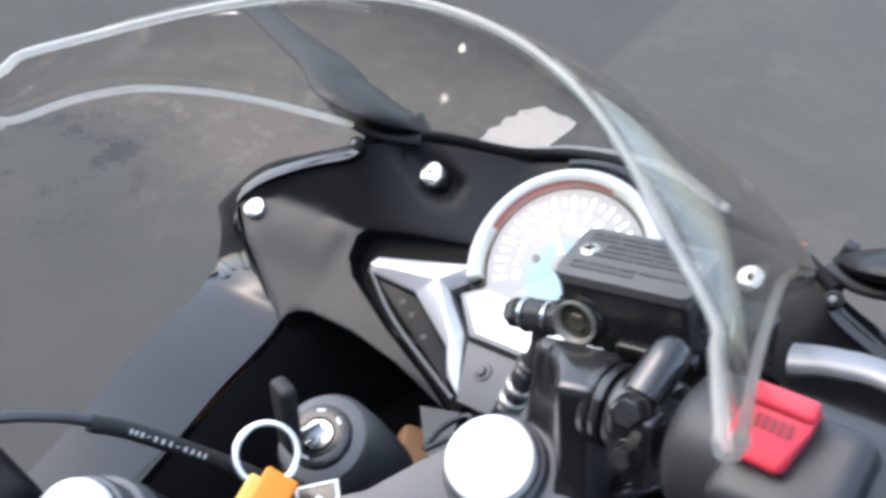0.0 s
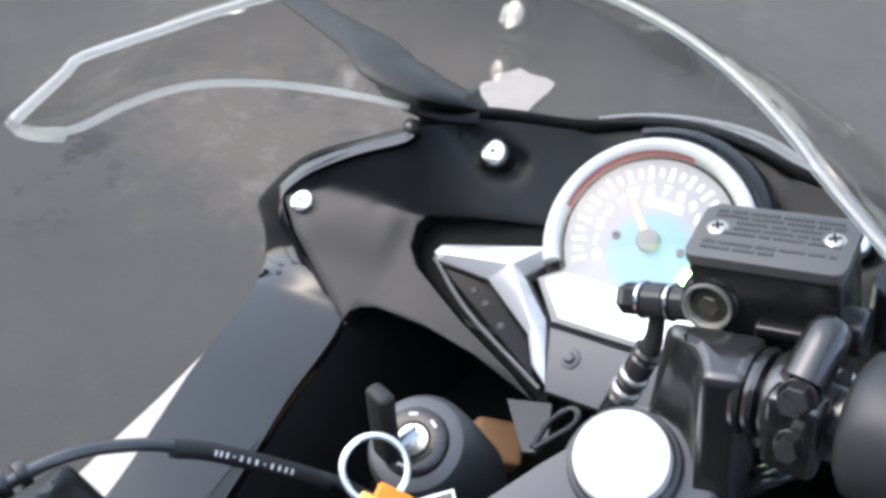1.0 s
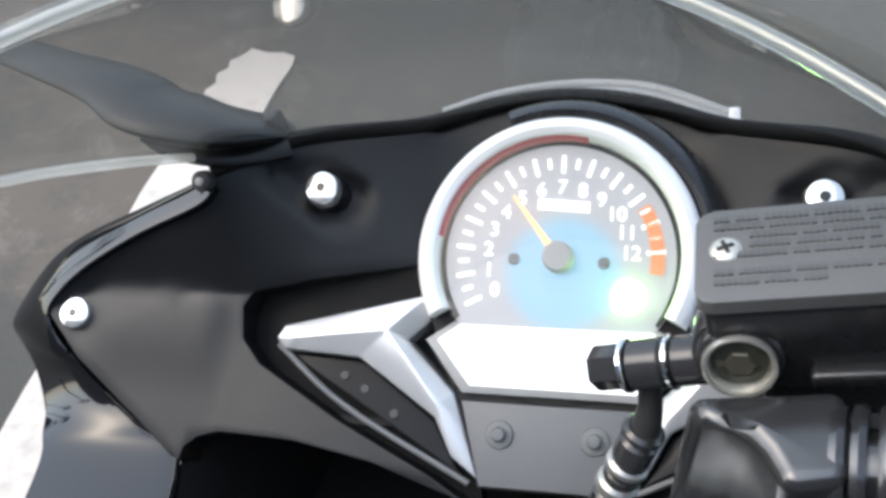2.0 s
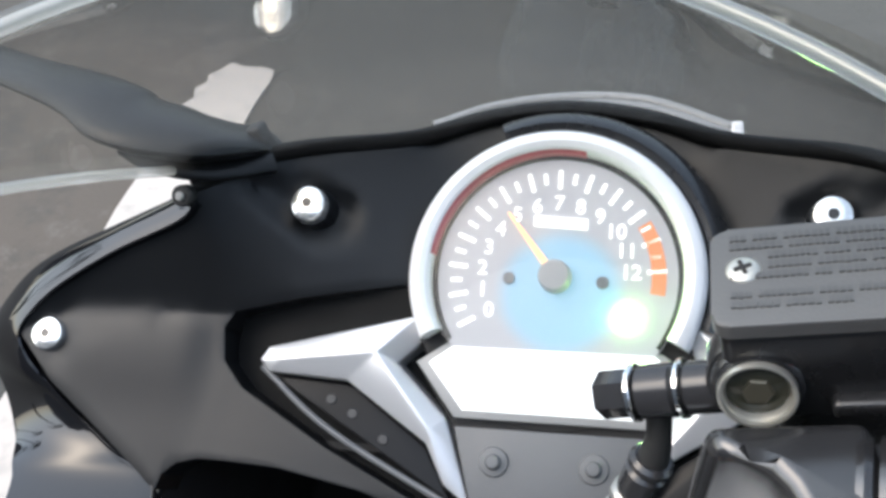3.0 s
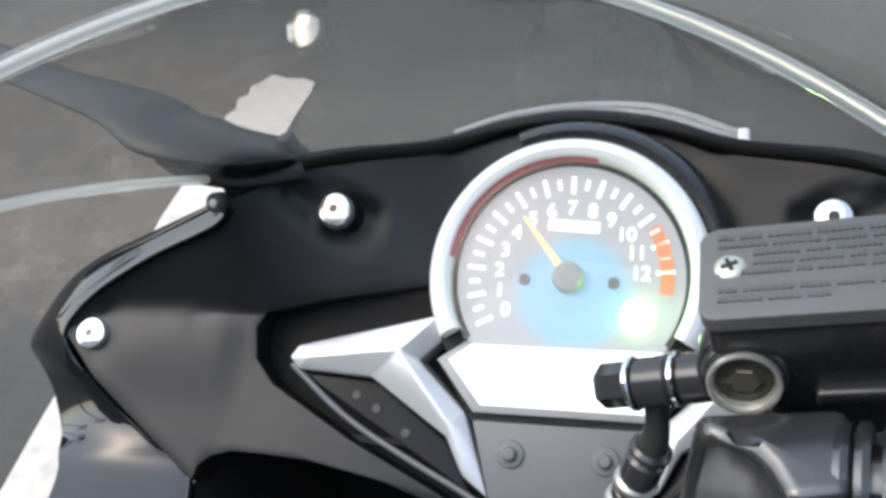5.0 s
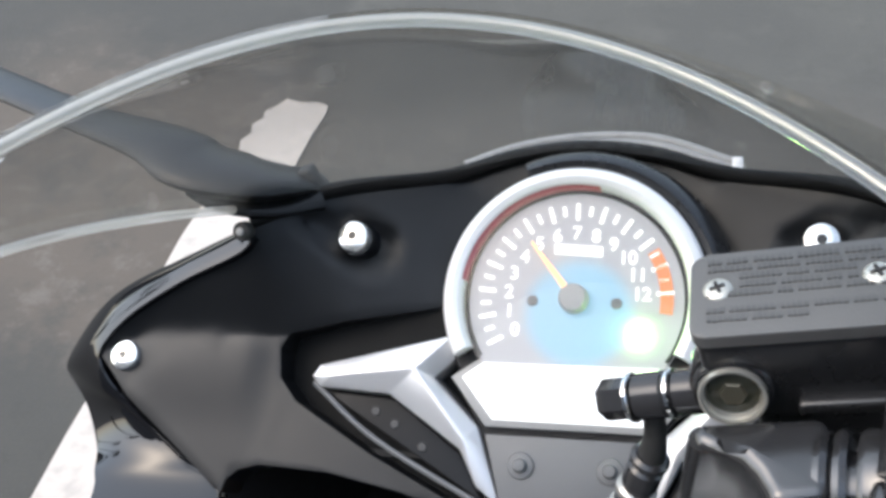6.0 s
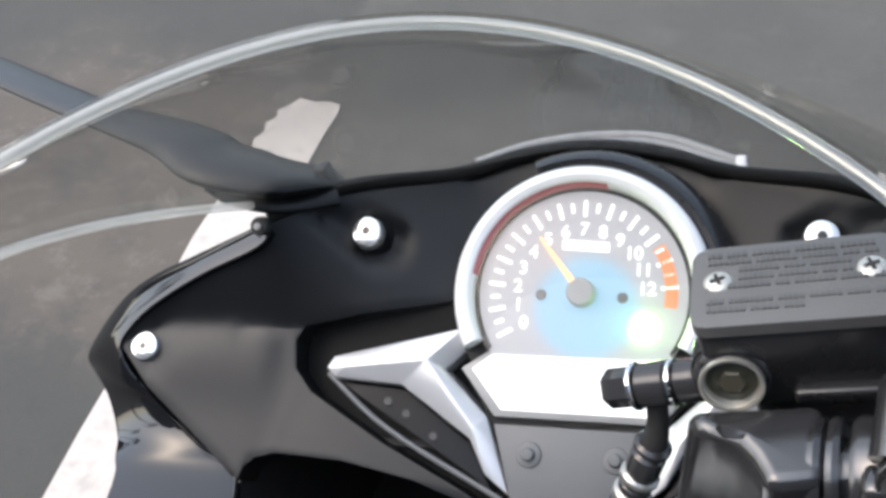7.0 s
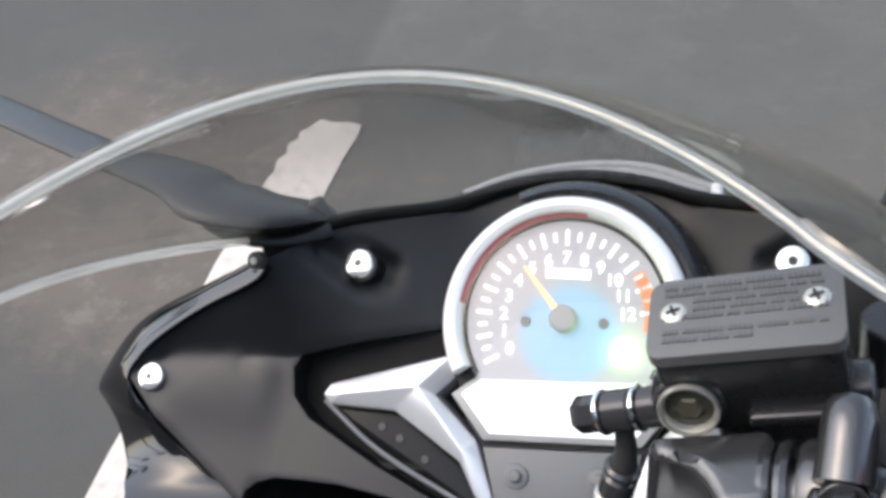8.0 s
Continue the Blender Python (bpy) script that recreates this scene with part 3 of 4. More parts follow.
part("dial_hood", lathe([(0.0557, -0.006), (0.056, 0.003), (0.0585, 0.0042), (0.0625, 0.0015), (0.0655, -0.006), (0.067, -0.014)], dial_m, 40, (-18, 112)), CAST_BLACK, cluster, "black hood beside the dial")
part("shadow_ring", lathe([(0.0448, 0.0003), (0.0452, 0.001), (0.0464, 0.0012), (0.0466, 0.0003)], dial_m, 64, (-33, 213)), DEEP_BLACK, cluster)
part("red_ring", lathe([(0.0462, 0.0008), (0.0462, 0.005), (0.0467, 0.0058), (0.0474, 0.0064), (0.0474, 0.0008)], dial_m, 40, (78, 172)), RED_LINE, cluster, "thin red line inside the bezel")
STEP = 17.0


def on_dial(k, r):
    a = radians((k - 7) * STEP)
    return r * math.sin(a), r * math.cos(a), a


def dial_box(k, r, w, l, h=0.9):
    x, u, a = on_dial(k, r)
    m = Matrix.Identity(4)
    ax, ay = Vector((1, 0, 0)) * math.cos(a) - UP * math.sin(a), UP * math.cos(a) + Vector((1, 0, 0)) * math.sin(a)
    for i in range(3):
        m[i][0], m[i][1], m[i][2], m[i][3] = ax[i], ay[i], OUT[i], G(x, u, h * 0.5)[i]
    return box(m, w * 0.001, l * 0.001, h * 0.001, 0.0)


for k in range(13):
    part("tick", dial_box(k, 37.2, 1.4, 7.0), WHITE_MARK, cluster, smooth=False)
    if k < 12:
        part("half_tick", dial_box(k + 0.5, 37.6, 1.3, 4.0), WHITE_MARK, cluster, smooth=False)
    cu = bpy.data.curves.new("numeral", "FONT")
    cu.body, cu.size, cu.extrude, cu.align_x, cu.align_y = str(k), 0.0078, 0.0003, "CENTER", "CENTER"
    cu.offset = 0.00003
    ob = new("numeral", cu)
    me = bpy.data.meshes.new_from_object(ob)
    bpy.data.objects.remove(ob)
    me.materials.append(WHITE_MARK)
    num = new("numeral", me)
    x, u, a = on_dial(k, 27.8)
    num.parent = cluster
    num.matrix_basis = frame_of(G(x, u, 0.6), OUT)
part("red_zone", lathe([(0.0352, 0.0004), (0.0352, 0.0009), (0.0405, 0.0009), (0.0405, 0.0004)], dial_m, 12, (-8, 33)), RED_MARK, cluster, "orange red line zone")
part("dial_bar", prism([(-9, 19), (11, 18), (11, 22), (-9, 23)], 0.2, 1.4), WHITE_MARK, cluster, smooth=False)
nd = on_dial(4.75, 1)[2]
tip = Vector((math.sin(nd), math.cos(nd)))
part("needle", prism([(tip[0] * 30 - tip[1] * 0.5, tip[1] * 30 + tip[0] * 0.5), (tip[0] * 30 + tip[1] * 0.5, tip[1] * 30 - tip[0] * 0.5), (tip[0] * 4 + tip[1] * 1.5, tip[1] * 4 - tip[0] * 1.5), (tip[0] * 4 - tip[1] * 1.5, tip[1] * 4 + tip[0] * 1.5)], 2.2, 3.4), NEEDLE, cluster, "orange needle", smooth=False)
part("hub_cap", lathe([(0, 0.0058), (0.0052, 0.0055), (0.006, 0.0045), (0.0062, 0.0)], dial_m, 32), SEAL, cluster, "grey needle cap")
for q in ((-17.5, -1), (17.5, -1.5)):
    part("warning_lamp", lathe([(0, 0.0012), (0.0022, 0.0012), (0.0024, 0.0005)], frame_of(G(*q), OUT), 16), PANEL_GREY, cluster)
part("neutral_lamp", lathe([(0, 0.0018), (0.0042, 0.0015), (0.0048, 0.0004)], frame_of(G(27, -14), OUT), 24), GREEN_LAMP, cluster, "lit green neutral lamp")
part("lcd_frame", prism([(-40, -26.5), (40, -26.5), (51, -34), (35, -54), (-35, -54), (-51, -34)], -6, -0.4, 0.0008), SEAL, cluster, "grey rim of the display")
part("lcd_panel", prism([(-37, -27.5), (37, -27.5), (46, -34), (32, -51), (-32, -51), (-46, -34)], -6, 0.5, 0.0008), LCD, cluster, "blank white lit display washed out by glare")
lower = part("lower_panel", prism([(-35, -57), (35, -57), (26, -89), (-26, -89)], -8, -1, 0.001), PANEL_GREY, cluster, "grey lower panel with two buttons")
for x in (-19, 17.5):
    part("button", lathe([(0, 0.004), (0.0022, 0.0038), (0.0027, 0.003), (0.003, 0.0012), (0.0052, 0.001), (0.0056, 0.0), (0.0056, -0.002)], frame_of(G(x, -69, -1), OUT), 28), PANEL_GREY, cluster, "round grey button")

part("cover_glass", lathe([(0, 0.0072), (0.03, 0.0068), (0.0466, 0.0052), (0.0467, 0.004), (0.03, 0.0058), (0, 0.0062)], dial_m, 56), DIAL_GLASS, cluster, "clear domed dial cover").visible_shadow = False

# seal under the windscreen above the dial
part("dash_seal", tube([G(-56, 58.5, -15), G(-32, 69.5, -24), G(-2, 75.5, -30), G(30, 72.5, -26), G(63, 58.5, -16)], 0.0030, 10, 12, 1.0, OUT), SEAL, moto, "pale band along the foot of the windscreen")
# the seal's mirror image in the screen, built as a second pale tube
part("seal_reflection", tube([G(-55, 63, -16), G(-32, 74, -25), G(-2, 80, -31), G(30, 77, -27), G(62, 63, -17)], 0.0022, 10, 10), SEAL, moto, "pale band along the foot of the windscreen")
part("seal_clip", box(frame_of(G(64, 59, -12), OUT), 0.0045, 0.009, 0.006, 0.0012), BEZEL, moto)
part("dash_lip", tube([G(-139, 27, 24), G(-108, 45, 8), G(-62, 55, -8), G(-30, 66, -14), G(0, 70, -16), G(30, 66, -14), G(62, 55, -8), G(108, 45, 8), G(139, 27, 24)], 0.0036, 8, 12), LIP_BLACK, moto, "black rubber lip along the dash")

# outer cowl: it starts as a narrow rolled rim by the dash, turns the corner at the lower bolt and widens into the side fairing.
# Each station: the seam with the inner cowl, the ridge of the rim, the outer edge (instrument plane, millimetres)
STATIONS = [
    ((-136, 20, 25), (-139, 24, 24), (-140.5, 26, 22.5)), ((-144, 12.5, 22.5), (-147, 19, 21), (-149, 23, 18)),
    ((-173, 1, 16.5), (-176, 7, 15), (-179, 12.5, 10)), ((-199, -12.5, 10.5), (-203.5, -6.5, 8.5), (-209, 1.5, 2)),
    ((-213, -24, 7), (-218.5, -19, 5), (-228, -11, -4)), ((-218, -33, 5), (-226, -31, 2), (-248, -33.5, -14)),
    ((-213, -43, 3), (-219, -46.5, 0.5), (-245, -42, -16.5)), ((-203, -51.5, 2), (-206, -54.5, 0), (-232, -55, -12)),
    ((-190, -62, 1.5), (-191.5, -63.5, 0.7), (-222, -72, -8)), ((-172, -75, 1.5), (-173, -76, 1), (-215, -83, 2)),
    ((-152, -89.5, 1.5), (-153, -90.5, 1), (-208.5, -96, 12))]
# behind the dash, in the bike's own axes: inner and outer edge of the fairing's flat top
INNER = [Vector(p) for p in ((-0.148, -0.138, 0.914), (-0.140, -0.180, 0.914), (-0.130, -0.26, 0.91), (-0.125, -0.38, 0.90), (-0.125, -0.54, 0.885))]
OUTER = [Vector(p) for p in ((-0.2020, -0.1464, 0.925), (-0.1916, -0.1945, 0.924), (-0.1851, -0.2348, 0.921), (-0.168, -0.40, 0.91), (-0.16, -0.56, 0.885))]
SEAM = spline([G(*q[0]) for q in STATIONS] + INNER, 6)
RIDGE = spline([G(*q[1]) for q in STATIONS] + [p + Vector((-0.0012, 0, -0.0002)) for p in INNER], 6)
EDGE = spline([G(*q[2]) for q in STATIONS] + OUTER, 6)
XS = [0.15 * k / 10 for k in range(-10, 11)]
# black sheets added to keep the hollow under the dash dark
part("cavity_shell", merge(skin([[G(x * 1000, -66, -12) for x in XS], [G(x * 1000, -70, -45) for x in XS], [G(x * 1000, -66, -120) for x in XS], [G(x * 1000, -90, -230) for x in XS]], 0.003),
                       skin([[Vector((x, 0.09, 0.76)) for x in XS], [Vector((x, -0.02, 0.79)) for x in XS], [Vector((x, -0.25, 0.78)) for x in XS], [Vector((x, -0.5, 0.80)) for x in XS]], 0.003)), DEEP_BLACK, moto, "black shell added to close the dark cavity under the dash")
for x in (-1, 1):
    rows = []
    for k in range(len(SEAM)):
        a, m, b = SEAM[k], RIDGE[k], EDGE[k]
        f = k / 6
        up = OUT.lerp(Vector((0, 0, 1)), min(1, max(0, (f - 6) / 4)))
        inward, out = (a - b).normalized(), Vector((b.x - m.x, b.y - m.y, 0)).normalized()
        row = [a + inward * 0.0003 - up * 0.006, a + inward * 0.0003 - up * 0.0008, a + (m - a) * 0.08 + up * 0.0001]
        row += [a.lerp(m, w) + up * 0.0003 for w in (0.35, 0.7)] + [m - up * 0.0001]
        span = (b - m).length
        swell = span * (0.2 - 0.14 * min(1, max(0, f - 5) / 3))
        row += [m.lerp(b, w) + up * swell * w * (1 - w) for w in (0.04, 0.12, 0.22, 0.35, 0.5, 0.65, 0.8, 0.91, 0.975)] + [b]
        fall = min(1, 0.04 + max(0, f - 2) / 6)
        for o, d in ((0.9, -2), (1.3, -6), (0.4, -26), (-5, -70), (-18, -160), (-45, -330), (-85, -520)):
            row.append(b + out * (o * 0.001 * (fall if o < 0 else 1)) + Vector((0, 0, (d if d > -7 else -6 + (d + 6) * fall) * 0.001)))
        rows.append([Vector((p.x * -x, p.y, p.z)) for p in row])
    part("side_fairing", skin(rows, 0.0022), GLOSS_BLACK, moto, "gloss black upper cowl and side fairing")
    top = [Vector((-0.149, 0.035, 0.96)), Vector((-0.149, -0.02, 0.935)), Vector((-0.1545, -0.080, 0.912))] + [p + Vector((-0.003, 0, -0.0045)) for p in INNER]
    # added black side sheet that shuts the same dark hollow
    part("cavity_side", skin([[Vector((p.x * -x, p.y, p.z * (1 - f) + 0.73 * f)) for p in top] for f in (0, 0.3, 0.65, 1)], 0.002), DEEP_BLACK, moto)

# front end: forks, top bridge
FORK = Vector((0.05, -0.43, 0.90)).normalized()
CAP_R, CAP_L = Vector((0.0516, -0.1608, 0.995)), Vector((-0.0861, -0.274, 0.9824))
ACROSS = (CAP_R - CAP_L).normalized()
for c in (CAP_R, CAP_L):
    m = frame_of(c, FORK, ACROSS)
    leg = part("fork_tube", rod(0.0205, c - FORK * 0.006, c - FORK * 0.62), CAST_BLACK, moto, "black telescopic fork leg")
    part("fork_cap", lathe([(0, 0.0), (0.0165, 0.0), (0.0188, -0.0012), (0.0197, -0.004), (0.0197, -0.012), (0, -0.012)], m, 48), WHITE_CAP, leg, "bright white aluminium fork cap")
    part("fork_ring", lathe([(0.0197, -0.008), (0.0222, -0.009), (0.0232, -0.012), (0.0235, -0.03), (0.019, -0.03)], m, 48), BRIDGE_GREY, leg)
mid = (CAP_R + CAP_L) / 2
BOSS = lambda c: lathe([(0.0236, -0.021), (0.0265, -0.022), (0.0282, -0.025), (0.0285, -0.05), (0.02, -0.05)], frame_of(c, FORK, ACROSS), 44)
bm_ = frame_of(mid - FORK * 0.041, FORK, ACROSS)
bridge = part("top_bridge", merge(BOSS(CAP_R), BOSS(CAP_L), prism([(-0.118, -0.026), (-0.085, -0.034), (-0.03, -0.03), (0.03, -0.03), (0.085, -0.034), (0.118, -0.026), (0.124, 0), (0.116, 0.016), (0.085, 0.022), (0.056, 0.006), (0.03, 0.002), (-0.03, 0.002), (-0.056, 0.006), (-0.085, 0.022), (-0.116, 0.016), (-0.124, 0)], -0.012, 0.012, 0.004, lambda a, b, h: bm_ @ Vector((a, b, h)), 3)), BRIDGE_GREY, moto, "grey top bridge between the forks")
em = part("emblem", box(bm_ @ pose(0.008, 0.0, 0.0125), 0.02, 0.02, 0.0012, 0.0003), CAST_BLACK, bridge, "small black emblem plate with a pale outline")
for dx, dy, w, l in ((0, 0.009, 0.02, 0.0012), (0, -0.009, 0.02, 0.0012), (-0.0094, 0, 0.0012, 0.0192), (0.0094, 0, 0.0012, 0.0192), (-0.002, 0, 0.009, 0.003)):
    part("outline_bar", box(bm_ @ pose(0.008 + dx, dy, 0.0132, 0, 0, 0 if l < 0.003 or w < 0.002 else 40), w, l, 0.0006, 0.0), WHITE_PRINT, em)
part("stem_nut", hexhead(0.012, bm_ @ Vector((-0.012, -0.012, 0.01)), bm_ @ Vector((-0.012, -0.012, 0.016))), CAST_BLACK, bridge)

plate = bmesh.new()
tops = [plate.verts.new(p) for p in ((-0.041, -0.0925, 0.918), (-0.018, -0.088, 0.921), (-0.010, -0.108, 0.919), (-0.013, -0.116, 0.916), (-0.020, -0.117, 0.914))]
lows = [plate.verts.new(v.co + Vector((0, 0.001, -0.003))) for v in tops]
plate.faces.new(tops), plate.faces.new(lows[::-1])
for k in range(5):
    plate.faces.new((tops[k], lows[k], lows[(k + 1) % 5], tops[(k + 1) % 5]))
part("panel_bracket", plate, HOUSING, moto, "grey bracket below the instrument panel", smooth=False)
part("hose_guide", tube([(0.0016, -0.1427, 0.955), (0.0014, -0.1272, 0.955), (0.0062, -0.1168, 0.956), (0.0108, -0.1168, 0.957), (0.0129, -0.1242, 0.957), (0.0073, -0.1347, 0.956), (0.0022, -0.1432, 0.955)], 0.0015, 8, 10), CAST_BLACK, moto, "black wire guide of the brake hose")

LOCK = Vector((-0.056, -0.153, 0.94))
lm = frame_of(LOCK, FORK, ACROSS)
lock = part("ignition_switch", lathe([(0, 0.0), (0.018, 0.0), (0.023, -0.002), (0.026, -0.008), (0.0275, -0.03), (0.028, -0.07), (0, -0.07)], lm, 40), BRIDGE_GREY, moto, "grey ignition switch housing")
part("switch_ring", lathe([(0.0085, 0.001), (0.009, 0.004), (0.014, 0.0045), (0.0165, 0.003), (0.0172, -0.001)], lm, 40), CAST_BLACK, lock, "black ring with worn white marks")
part("lock_barrel", lathe([(0, 0.0045), (0.0075, 0.0045), (0.0085, 0.003), (0.0088, 0.0)], lm, 32), STEEL, lock, "silver lock barrel")
for a in (20, 75, 200, 235):
    part("mark", box(lm @ pose(0, 0, 0, 0, 0, a) @ pose(0.0125, 0, 0.0046), 0.0014, 0.0042, 0.0004, 0.0), WHITE_PRINT, lock)

# right handlebar
BAR0, BARD = Vector((0.085, -0.137, 1.028)), Vector((0.985, -0.1, 0.12)).normalized()


def on_bar(s, off=(0, 0, 0)):
    return BAR0 + BARD * s + Vector(off)


def gooseneck():
    """A cast pillar beside the fork cap that carries the bar; its inner side is hollowed round the cap."""
    plan = [(0.0535, -0.1315), (0.0595, -0.1328), (0.0655, -0.1355), (0.0705, -0.1395), (0.0743, -0.144), (0.077, -0.149), (0.0785, -0.1535), (0.0935, -0.1505), (0.0955, -0.138), (0.0935, -0.1235), (0.0525, -0.1225)]
    b = bmesh.new()
    rings = [[b.verts.new((x + (0.003 if z > 1 else -0.0035) * (x < 0.06), y, z + (0.06 * (x - 0.075) - 0.4 * max(0, 0.0655 - x) + 0.1 * min(0, y + 0.141)) * (z > 1))) for x, y in plan] for z in (0.93, 0.99, 1.0435)]
    for p, q in zip(rings, rings[1:]):
        for k in range(len(plan)):
            n = (k + 1) % len(plan)
            b.faces.new((p[k], p[n], q[n], q[k]))
    cap = b.faces.new(rings[-1])
    b.faces.new(rings[0][::-1])
    b.normal_update()
    tops = set(cap.edges)
    soft = [e for e in b.edges if e in tops or (e.calc_face_angle(0) > radians(40) and min(v.co.z for v in e.verts) > 0.98)]
    bmesh.ops.bevel(b, geom=soft, offset=0.0042, segments=6, profile=0.5, affect="EDGES", clamp_overlap=True)
    return b


clip = part("clip_on", merge(lathe([(0.021, -0.03), (0.0275, -0.032), (0.029, -0.036), (0.029, -0.062), (0.027, -0.066), (0.021, -0.066)], frame_of(CAP_R, FORK, ACROSS), 40),
                             gooseneck(), box(pose(0.07, -0.145, 0.94, 0, 0, 20), 0.05, 0.04, 0.04, 0.012, 4)), GLOSS_CAST, moto, "black cast handlebar clip-on")
bar = part("handlebar", rod(0.0111, on_bar(0.007), on_bar(0.26)), GLOSS_CAST, moto, "black handlebar tube")
for s in (0.008, 0.013):
    part("collar", lathe([(0.011, -0.002), (0.0165, -0.0018), (0.0172, 0), (0.0165, 0.0018), (0.011, 0.002)], frame_of(on_bar(s), BARD), 32), GLOSS_CAST, bar)
housing = part("switch_housing", merge(lathe([(0.012, 0.0), (0.021, 0.0), (0.0255, 0.003), (0.0275, 0.009), (0.028, 0.02), (0.0275, 0.072), (0.024, 0.08), (0.012, 0.08)], frame_of(on_bar(0.046), BARD), 40), box(frame_of(on_bar(0.093, (0, -0.016, 0.014)), BARD, (0, -0.5, 1)), 0.042, 0.04, 0.044, 0.007)), HOUSING, moto, "dark grey right switch housing")
km = frame_of((0.1665, -0.164, 1.074), Vector((0.05, -0.62, 0.78)), BARD)
on_km = lambda a, b, h: km @ Vector((a, b, h))
kill = part("kill_switch", merge(prism([(-0.0105, 0.0115), (0.0115, 0.0115), (0.0108, 0.004), (0.0075, -0.0105), (0.005, -0.0122), (-0.012, -0.0112), (-0.0135, -0.0095)], -0.003, 0.010, 0.0022, on_km, 3), box(km @ pose(0.0005, 0.010, 0.009), 0.0215, 0.0075, 0.006, 0.0022)), KILL_RED, housing, "red engine stop switch")
for i in range(5):
    part("letter_bar", box(km @ pose(-0.005 + 0.0026 * i, 0.0018, 0.0102), 0.0018, 0.0045, 0.0006, 0.0), DARK_RED, kill)
part("grip_flange", lathe([(0.016, 0.0), (0.026, 0.0), (0.0285, 0.0018), (0.0285, 0.005), (0.026, 0.007), (0.022, 0.008), (0.021, 0.012), (0.016, 0.012)], frame_of(on_bar(0.1275), BARD), 40), RUBBER, moto, "black rubber flange of the throttle grip")
grip = part("grip", rod(0.0165, on_bar(0.128), on_bar(0.25), bev=0.003), RUBBER, moto, "black rubber throttle grip")

# brake master cylinder
lid_c = Vector((0.0852, -0.0993, 1.0668))
lid_m = Matrix.Translation(lid_c) @ pose(0, 0, 0, 2, -7.5, 1.5)
master = part("brake_master_cylinder", merge(box(lid_m @ pose(0, 0, -0.019), 0.056, 0.031, 0.034, 0.003), box(lid_m @ pose(0.006, 0.002, -0.046), 0.046, 0.022, 0.026, 0.004), rod(0.0095, lid_m @ Vector((-0.03, 0.0, -0.036)), lid_m @ Vector((0.034, -0.002, -0.036))), box(lid_m @ pose(0.0135, -0.0165, -0.0283), 0.034, 0.006, 0.0052, 0.0018)), CAST_BLACK, moto, "black brake fluid reservoir on the handlebar")
lid = part("reservoir_lid", slab(lid_m, 0.0585, 0.0325, 0.0045, -0.00225, 0.00225, 0.0009), LID_GREY, master, "grey metal lid with raised lettering")
for x, y in ((-0.0215, 0.0018), (0.0215, 0.0028)):
    s = part("lid_screw", lathe([(0, 0.0032), (0.003, 0.0032), (0.0042, 0.0024), (0.0044, 0.002)], lid_m @ pose(x, y, 0), 24), DULL_RING, lid, "cross-head steel screw")
    for a in (20, 110):
        part("slot", box(lid_m @ pose(x, y, 0.0033, 0, 0, a), 0.0045, 0.001, 0.0006, 0.0), DEEP_BLACK, lid)
random.seed(2)
for r, y in enumerate((0.0125, 0.0095, 0.0062, 0.0029, -0.0004, -0.0065, -0.0098)):
    x = -0.0245 if abs(y - 0.004) > 0.004 else -0.0155
    end = 0.024 if abs(y - 0.004) > 0.004 else 0.0155
    if y < -0.009:
        end = 0.002
    pieces, left_in_word = [], random.randint(3, 8)
    while x < end:
        w = random.uniform(0.0009, 0.0014)
        pieces.append(box(lid_m @ pose(x + w / 2, y + random.uniform(-0.0001, 0.0001), 0.0024), w, 0.0019, 0.0006, 0.0))
        x += w + 0.0004
        left_in_word -= 1
        if left_in_word <= 0:
            x, left_in_word = x + 0.0011, random.randint(3, 8)
    part("lettering", merge(*pieces), LID_PRINT, lid, smooth=False)
port_m = frame_of((0.068, -0.119, 1.0438), (0.0, -0.97, 0.2))
port = part("sight_ring", lathe([(0.0072, -0.016), (0.0126, -0.016), (0.0126, -0.0075), (0.0121, -0.0068), (0.0114, -0.0066), (0.0114, -0.0036), (0.0108, -0.0028), (0.0103, -0.0026), (0.0101, -0.0012)], port_m, 44), GLOSS_CAST, master)
part("chrome_ring", lathe([(0.0075, -0.004), (0.0078, -0.0018), (0.0082, -0.001), (0.0086, -0.001), (0.0088, 0.0004), (0.0095, 0.0004), (0.0098, -0.0006), (0.0098, -0.003)], port_m, 44), DULL_RING, port, "dull steel ring of the sight glass")
part("sight_glass", lathe([(0, -0.002), (0.005, -0.0023), (0.0077, -0.003), (0.0077, -0.005)], port_m, 32), SIGHT, port, "brown fluid sight glass")
part("hexagon_plug", lathe([(0, -0.0012), (0.0036, -0.0012), (0.0041, -0.0017), (0.0041, -0.0026)], port_m, 6), SIGHT_PLUG, port, "dull hexagon behind the sight glass")
# banjo bolt and brake hose
B0, B1 = Vector((0.0275, -0.1035, 1.0215)), Vector((0.064, -0.107, 1.034))
bd = (B1 - B0).normalized()
banjo = part("banjo_bolt", hexhead(0.0067, B0, B0 + bd * 0.009), GLOSS_FITTING, master, "black banjo bolt with shiny washers")
part("banjo_eye", rod(0.0074, B0 + bd * 0.0115, B0 + bd * 0.0225), GLOSS_FITTING, banjo)
for s in (0.0095, 0.023):
    part("washer", rod(0.0080, B0 + bd * s, B0 + bd * (s + 0.0018), bev=0.0004), CHROME, banjo, "shiny washer")
part("banjo_seat", rod(0.0071, B0 + bd * 0.0248, B1), GLOSS_FITTING, banjo)
h0 = B0 + bd * 0.017
